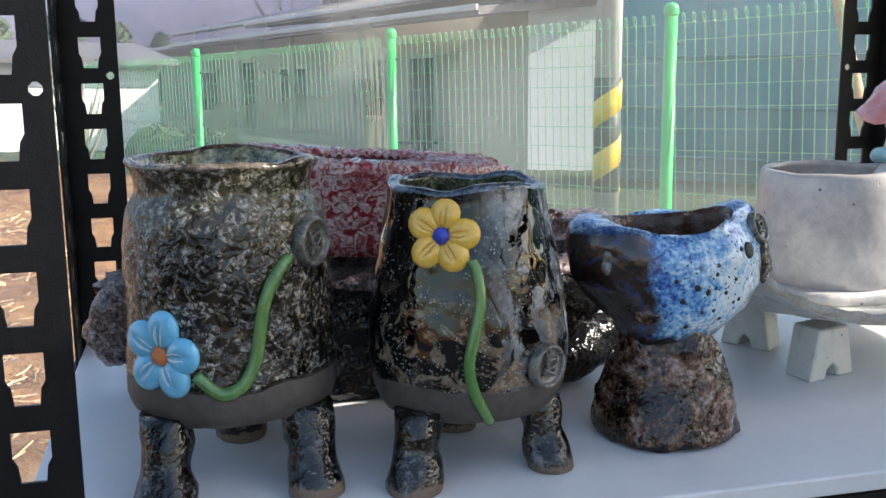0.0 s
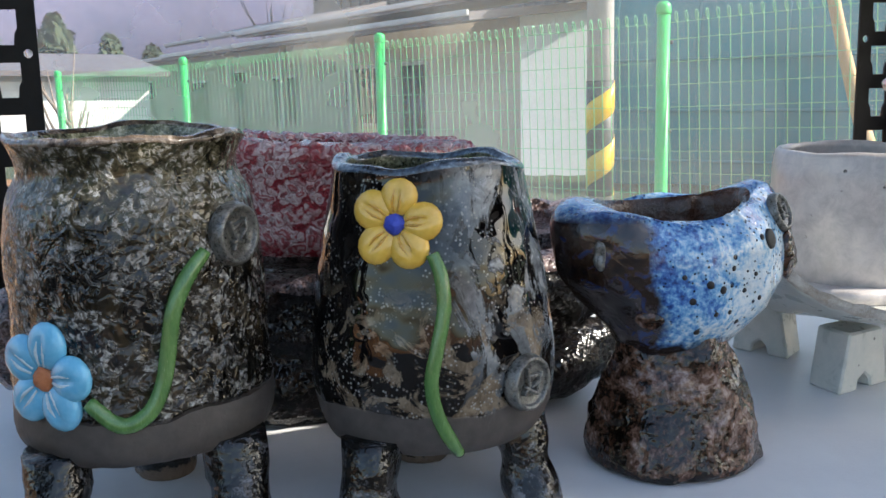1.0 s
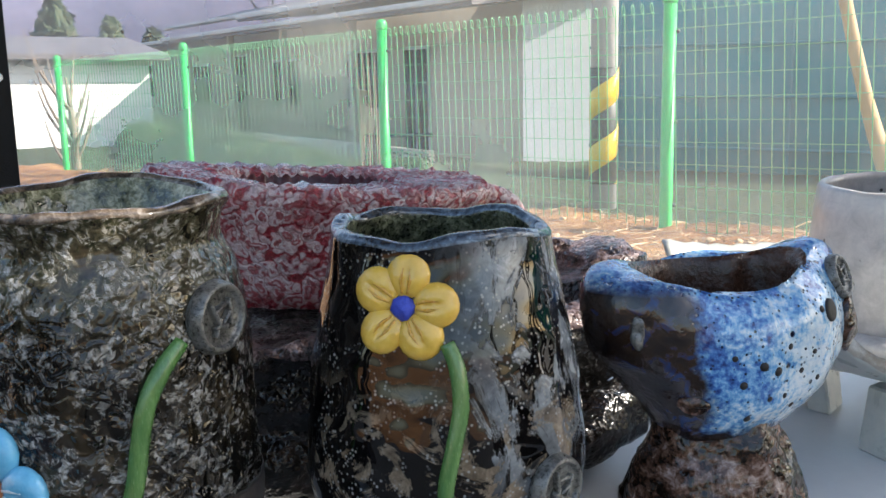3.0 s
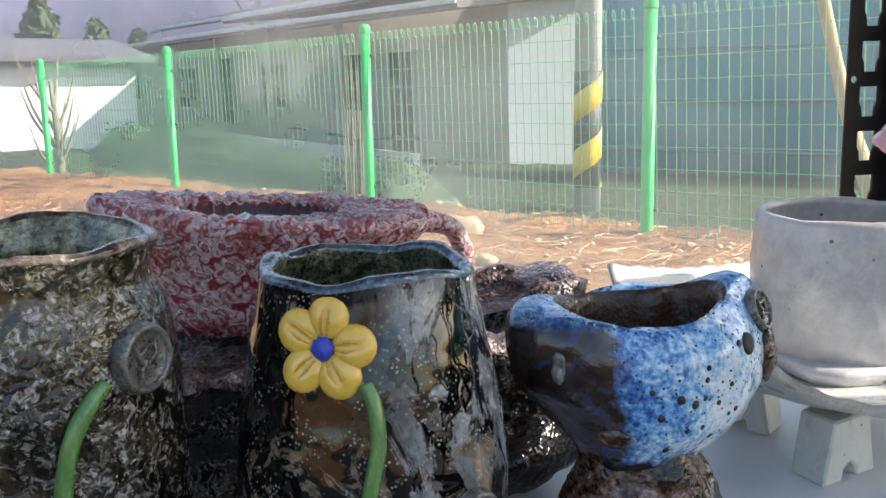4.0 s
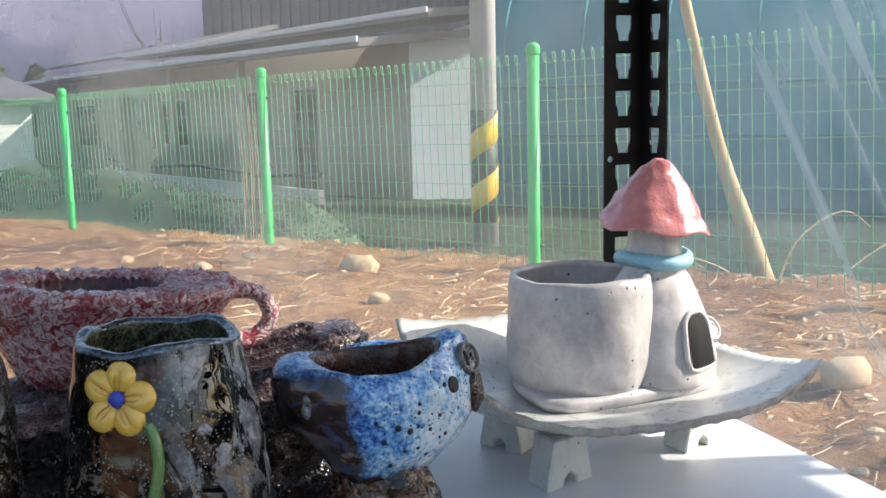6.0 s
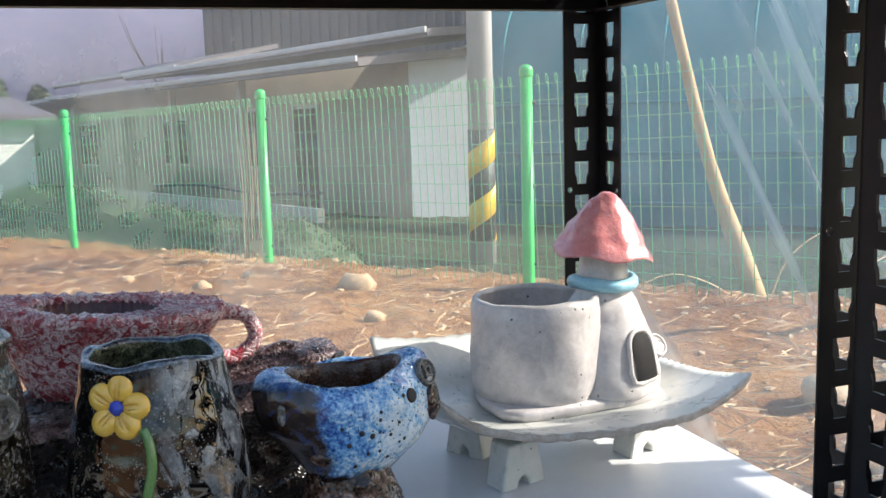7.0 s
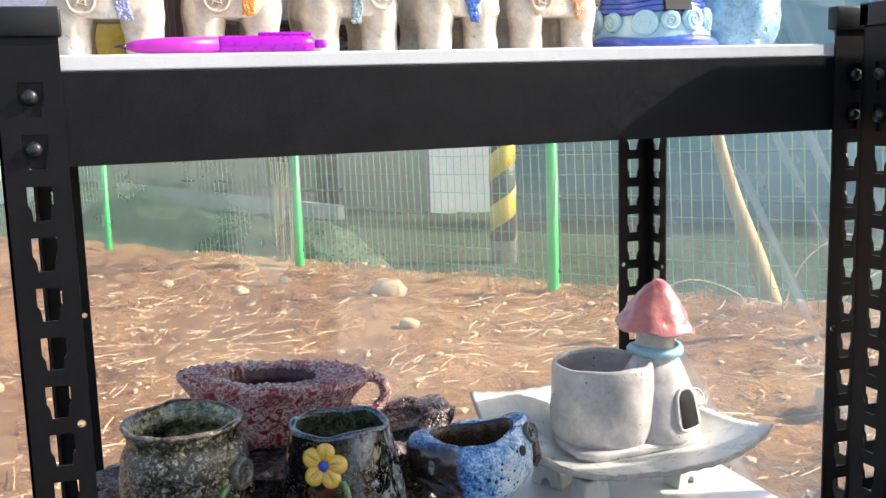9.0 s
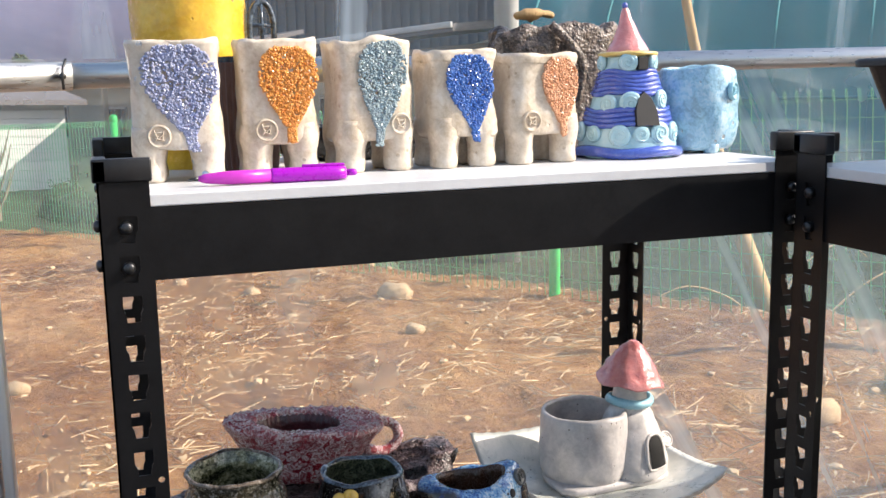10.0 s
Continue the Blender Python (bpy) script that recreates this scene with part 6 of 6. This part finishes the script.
for da, z, r, size in ((-0.75, 0.030, 0.055, 0.010), (-0.15, 0.028, 0.0555, 0.0125), (0.28, 0.030, 0.055, 0.0095), (0.72, 0.031, 0.0545, 0.0125), (1.2, 0.031, 0.054, 0.012), (-0.50, 0.066, 0.0435, 0.0105), (0.08, 0.067, 0.0430, 0.0125), (1.05, 0.070, 0.042, 0.0115), (0.02, 0.115, 0.0300, 0.011), (1.15, 0.115, 0.030, 0.0095), (-1.2, 0.115, 0.030, 0.009), (-1.25, 0.032, 0.055, 0.012)):
    swirl(front + da, z, r, size)
# both openings are solid black blocks painting the shade inside
q = outward(front + 0.42, 0, 0)
bm = bmesh.new()
rings(bm, [[q @ Vector((u, v, d - v * 0.32)) for u, v in ((-0.014, 0.040), (0.014, 0.040), (0.013, 0.058), (0.008, 0.072), (0.0, 0.080), (-0.008, 0.072), (-0.013, 0.058))] for d in (0.03, 0.0720)])
part("opening", bm, M_HOLE_SHADE, W, "black arched block painted in for opening shade", smooth=False)
q = outward(front + 0.52, 0, 0)
bm = bmesh.new()
rings(bm, [[q @ Vector((u, v, d)) for u, v in ((-0.006, 0.106), (0.006, 0.106), (0.006, 0.121), (-0.006, 0.121))] for d in (0.015, 0.0365)])
part("opening", bm, M_HOLE_SHADE, W, "small black block painted in for opening shade", smooth=False)
part("brim", lumps(lathe([(0.001, 0.122), (0.030, 0.122), (0.0350, 0.124), (0.032, 0.1275), (0.001, 0.129)], 36, 3), 0.0016, 70, 4), M_STRAW_HAT, W, "straw-yellow hat brim")
bm = lathe([(0.0255, 0.127), (0.0240, 0.132), (0.0150, 0.147), (0.0080, 0.165), (0.0045, 0.178), (0.001, 0.183)], 32, 5)
for v in bm.verts:
    v.co.x -= 0.004 * max(0.0, (v.co.z - 0.14) / 0.04)
part("hat", lumps(bm, 0.0010, 70, 4), M_PINK, W, "pink pointed hat")
part("hat_tip", blob(bmesh.new(), ball((-0.0045, 0, 0.1835), (0.0035, 0.0035, 0.004))), M_COBALT, W)

# soft blue cup
U = thing("cup_planter", (0.645, 0.165, T), "soft blue lumpy clay cup with round seal", "planter")
U.matrix_world = pose(0.652, 0.160, T) @ Matrix.Diagonal((0.86, 0.86, 0.86, 1))
bm = vessel([(0.034, 0.006), (0.040, 0.005), (0.047, 0.014), (0.0515, 0.040), (0.0520, 0.070), (0.0490, 0.100), (0.0475, 0.108)], 0.0065, round_shape(7.7, 0.06, 1.05, 0.9), 60, 0.014, 0.006, 5)
part("cup", lumps(bm, 0.0020, 40, 7.0), M_SKYCUP, U)
for k in range(3):
    a = 0.6 + k * 2.1
    part("foot", lathe([(0.008, 0), (0.010, 0.002), (0.012, 0.012)], 12, 2, pose(0.034 * math.cos(a), 0.030 * math.sin(a), 0)), M_SKYCUP, U)
seal(U, outward(-1.0, 0.080, 0.0500, 0.0005), 0.0115, M_RING, STROKES)

# tall mustard pot with lattice window
Y = thing("tall_pot", (0.104, 0.285, T), "tall mustard-yellow speckled pot with small lattice window", "planter")
bm = vessel([(0.050, 0.0), (0.058, 0.002), (0.060, 0.05), (0.0605, 0.12), (0.060, 0.19), (0.059, 0.205)], 0.007, round_shape(9.0, 0.03), 60, 0.012)
part("body", lumps(bm, 0.0015, 35, 2.0), M_YELPOT, Y)
part("rim", lumps(tube([(0.0575 * math.cos(a), 0.0575 * math.sin(a), 0.207) for a in (2 * math.pi * k / 24 for k in range(25))], 0.0045, 10, True, 2), 0.001, 60, 2), M_YELPOT, Y)
lw = thing("lattice_window", (0.166, 0.225, T + 0.105), "small blue-grey arched clay lattice window", "ornament", rz=12)
lw.matrix_world = pose(0.178, 0.262, T, 0, 0, 12)
part("upright", boxed((-0.010, -0.003, 0.0), (0.010, 0.003, 0.128), 0.002), M_WHITEPOT, lw)
part("arch", tube([(-0.013, 0, 0.128), (-0.0135, 0, 0.150), (-0.009, 0, 0.166), (0, 0, 0.173), (0.009, 0, 0.166), (0.0135, 0, 0.150), (0.013, 0, 0.128)], 0.0032, 8, True, 4), M_RIM, lw)
part("bar", tube([(0, 0, 0.126), (0, 0, 0.172)], 0.0022, 8, True, 1), M_RIM, lw)
part("bar", tube([(-0.0135, 0, 0.148), (0.0135, 0, 0.148)], 0.0022, 8, True, 1), M_RIM, lw)
part("bar", tube([(-0.013, 0, 0.128), (0.013, 0, 0.128)], 0.0030, 8, True, 1), M_RIM, lw)

# ribbed red-brown pot and driftwood planter at the back
K = thing("ribbed_pot", (0.135, 0.178, T), "small ribbed red-brown clay pot with dark rim", "planter")
K.matrix_world = pose(0.150, 0.200, T)
bm = vessel([(0.024, 0.0), (0.028, 0.002), (0.030, 0.03), (0.031, 0.08), (0.030, 0.112)], 0.005, lambda a, h: (1 + 0.03 * math.sin(a * 26), 1 + 0.03 * math.sin(a * 26)), 104, 0.01)
part("body", bm, [M_REDCLAY, M_LOG, M_REDCLAY], K)

L = thing("driftwood_planter", (0.545, 0.318, T), "dark driftwood-textured clay planter with twisted strap", "planter")


def wood_shape(a, h):
    c, s = math.cos(a), math.sin(a)
    k = (abs(c) ** 4 + abs(s) ** 4) ** -0.25 * (1 + 0.12 * noise.noise(Vector((c * 3, s * 3, h * 1.2))))
    return (1.62 * k, 0.70 * k)


bm = vessel([(0.044, 0.0), (0.048, 0.002), (0.049, 0.04), (0.047, 0.08), (0.050, 0.12), (0.047, 0.145)], 0.010, wood_shape, 90, 0.02, 0.012, 2)
part("body", lumps(bm, 0.006, 50, 3.0, 0.002), M_WOODY, L)
part("strap", lumps(tube([(-0.02, -0.040, 0.150), (0.0, -0.044, 0.130), (0.02, -0.044, 0.100), (0.012, -0.042, 0.05)], [0.005, 0.006, 0.006, 0.004], 8), 0.002, 90, 1), M_WOODY, L, "twisted clay strap")
bm = blob(bmesh.new(), ball((-0.03, -0.01, 0.163), (0.026, 0.010, 0.006)), 18, 10)
part("crust", lumps(bm, 0.005, 80, 2), M_STICK, L, "pale tan crust on the rim")

# low dark dish glimpsed between the legs
Z = thing("dark_dish", (0.300, 0.285, T), "low black glazed dish behind the legged pots", "dish")
part("dish", lumps(vessel([(0.05, 0.0), (0.055, 0.002), (0.066, 0.02), (0.070, 0.036)], 0.008, round_shape(3.3, 0.06, 1.7, 0.7), 60, 0.01), 0.002, 60, 3), M_LOG, Z)

# pen
P = new("pen")
P.matrix_world = pose(0.075, 0.043, T + 0.0068, 0, 0, -1.5)
tagged(P, "magenta ballpoint pen lying along the board's edge", "pen")
turn_x = Matrix.Rotation(radians(90), 4, "Y")
part("barrel", lathe([(0.0060, 0.070), (0.0066, 0.072), (0.0066, 0.128), (0.0056, 0.137), (0.001, 0.138)], 24, 1, turn_x), M_PENB, P)
part("grip", lathe([(0.0022, 0.008), (0.0042, 0.014), (0.0052, 0.024), (0.0056, 0.026), (0.0060, 0.040), (0.0062, 0.0698)], 24, 1, turn_x), M_PENG, P, "translucent pink grip")
part("tip", lathe([(0.0006, 0.0), (0.0009, 0.004), (0.0022, 0.0078)], 14, 1, turn_x), M_RIVET, P, "metal writing tip")
part("button", lathe([(0.0030, 0.1385), (0.0032, 0.144), (0.0026, 0.1465), (0.001, 0.147)], 14, 1, turn_x), M_PENB, P)
part("clip", boxed((0.098, -0.0015, 0.0062), (0.136, 0.0015, 0.0088), 0.0006), M_PENB, P)


# ---- on the crosswise rack ----
def tub(name, x, y, z, w0, d0, w1, d1, h, rim, label, mat):
    """A tapered plastic tub with a turned-out rim."""
    t = thing(name, (x, y, z), label, "plastic tub")
    def ring(w, d, zz, r=0.02):
        pts = []
        for cx, cy, a0 in ((w / 2 - r, d / 2 - r, 0), (-w / 2 + r, d / 2 - r, 90), (-w / 2 + r, -d / 2 + r, 180), (w / 2 - r, -d / 2 + r, 270)):
            pts += [Vector((cx + r * math.cos(radians(a0 + k * 18)), cy + r * math.sin(radians(a0 + k * 18)), zz)) for k in range(6)]
        return pts
    rows = [ring(w0 * 0.9, d0 * 0.9, 0), ring(w0, d0, 0.004), ring(w1, d1, h - 0.008), ring(w1 + rim * 2, d1 + rim * 2, h - 0.008), ring(w1 + rim * 2 + 0.002, d1 + rim * 2 + 0.002, h - 0.002), ring(w1 + rim * 2 - 0.003, d1 + rim * 2 - 0.003, h), ring(w1 - 0.004, d1 - 0.004, h), ring(w0 - 0.006, d0 - 0.006, 0.008), ring(w0 * 0.5, d0 * 0.5, 0.006)]
    part("tub", rings(bmesh.new(), rows), mat, t)
    return t


tub("plastic_tub", 0.795, -0.175, T, 0.160, 0.190, 0.215, 0.235, 0.099, 0.008, "black tapered plastic tub with turned-out rim", M_CAP)
tub("plastic_tray", 0.784, -0.190, S, 0.200, 0.230, 0.250, 0.270, 0.086, 0.010, "black plastic tray with rounded rim", M_CAP)
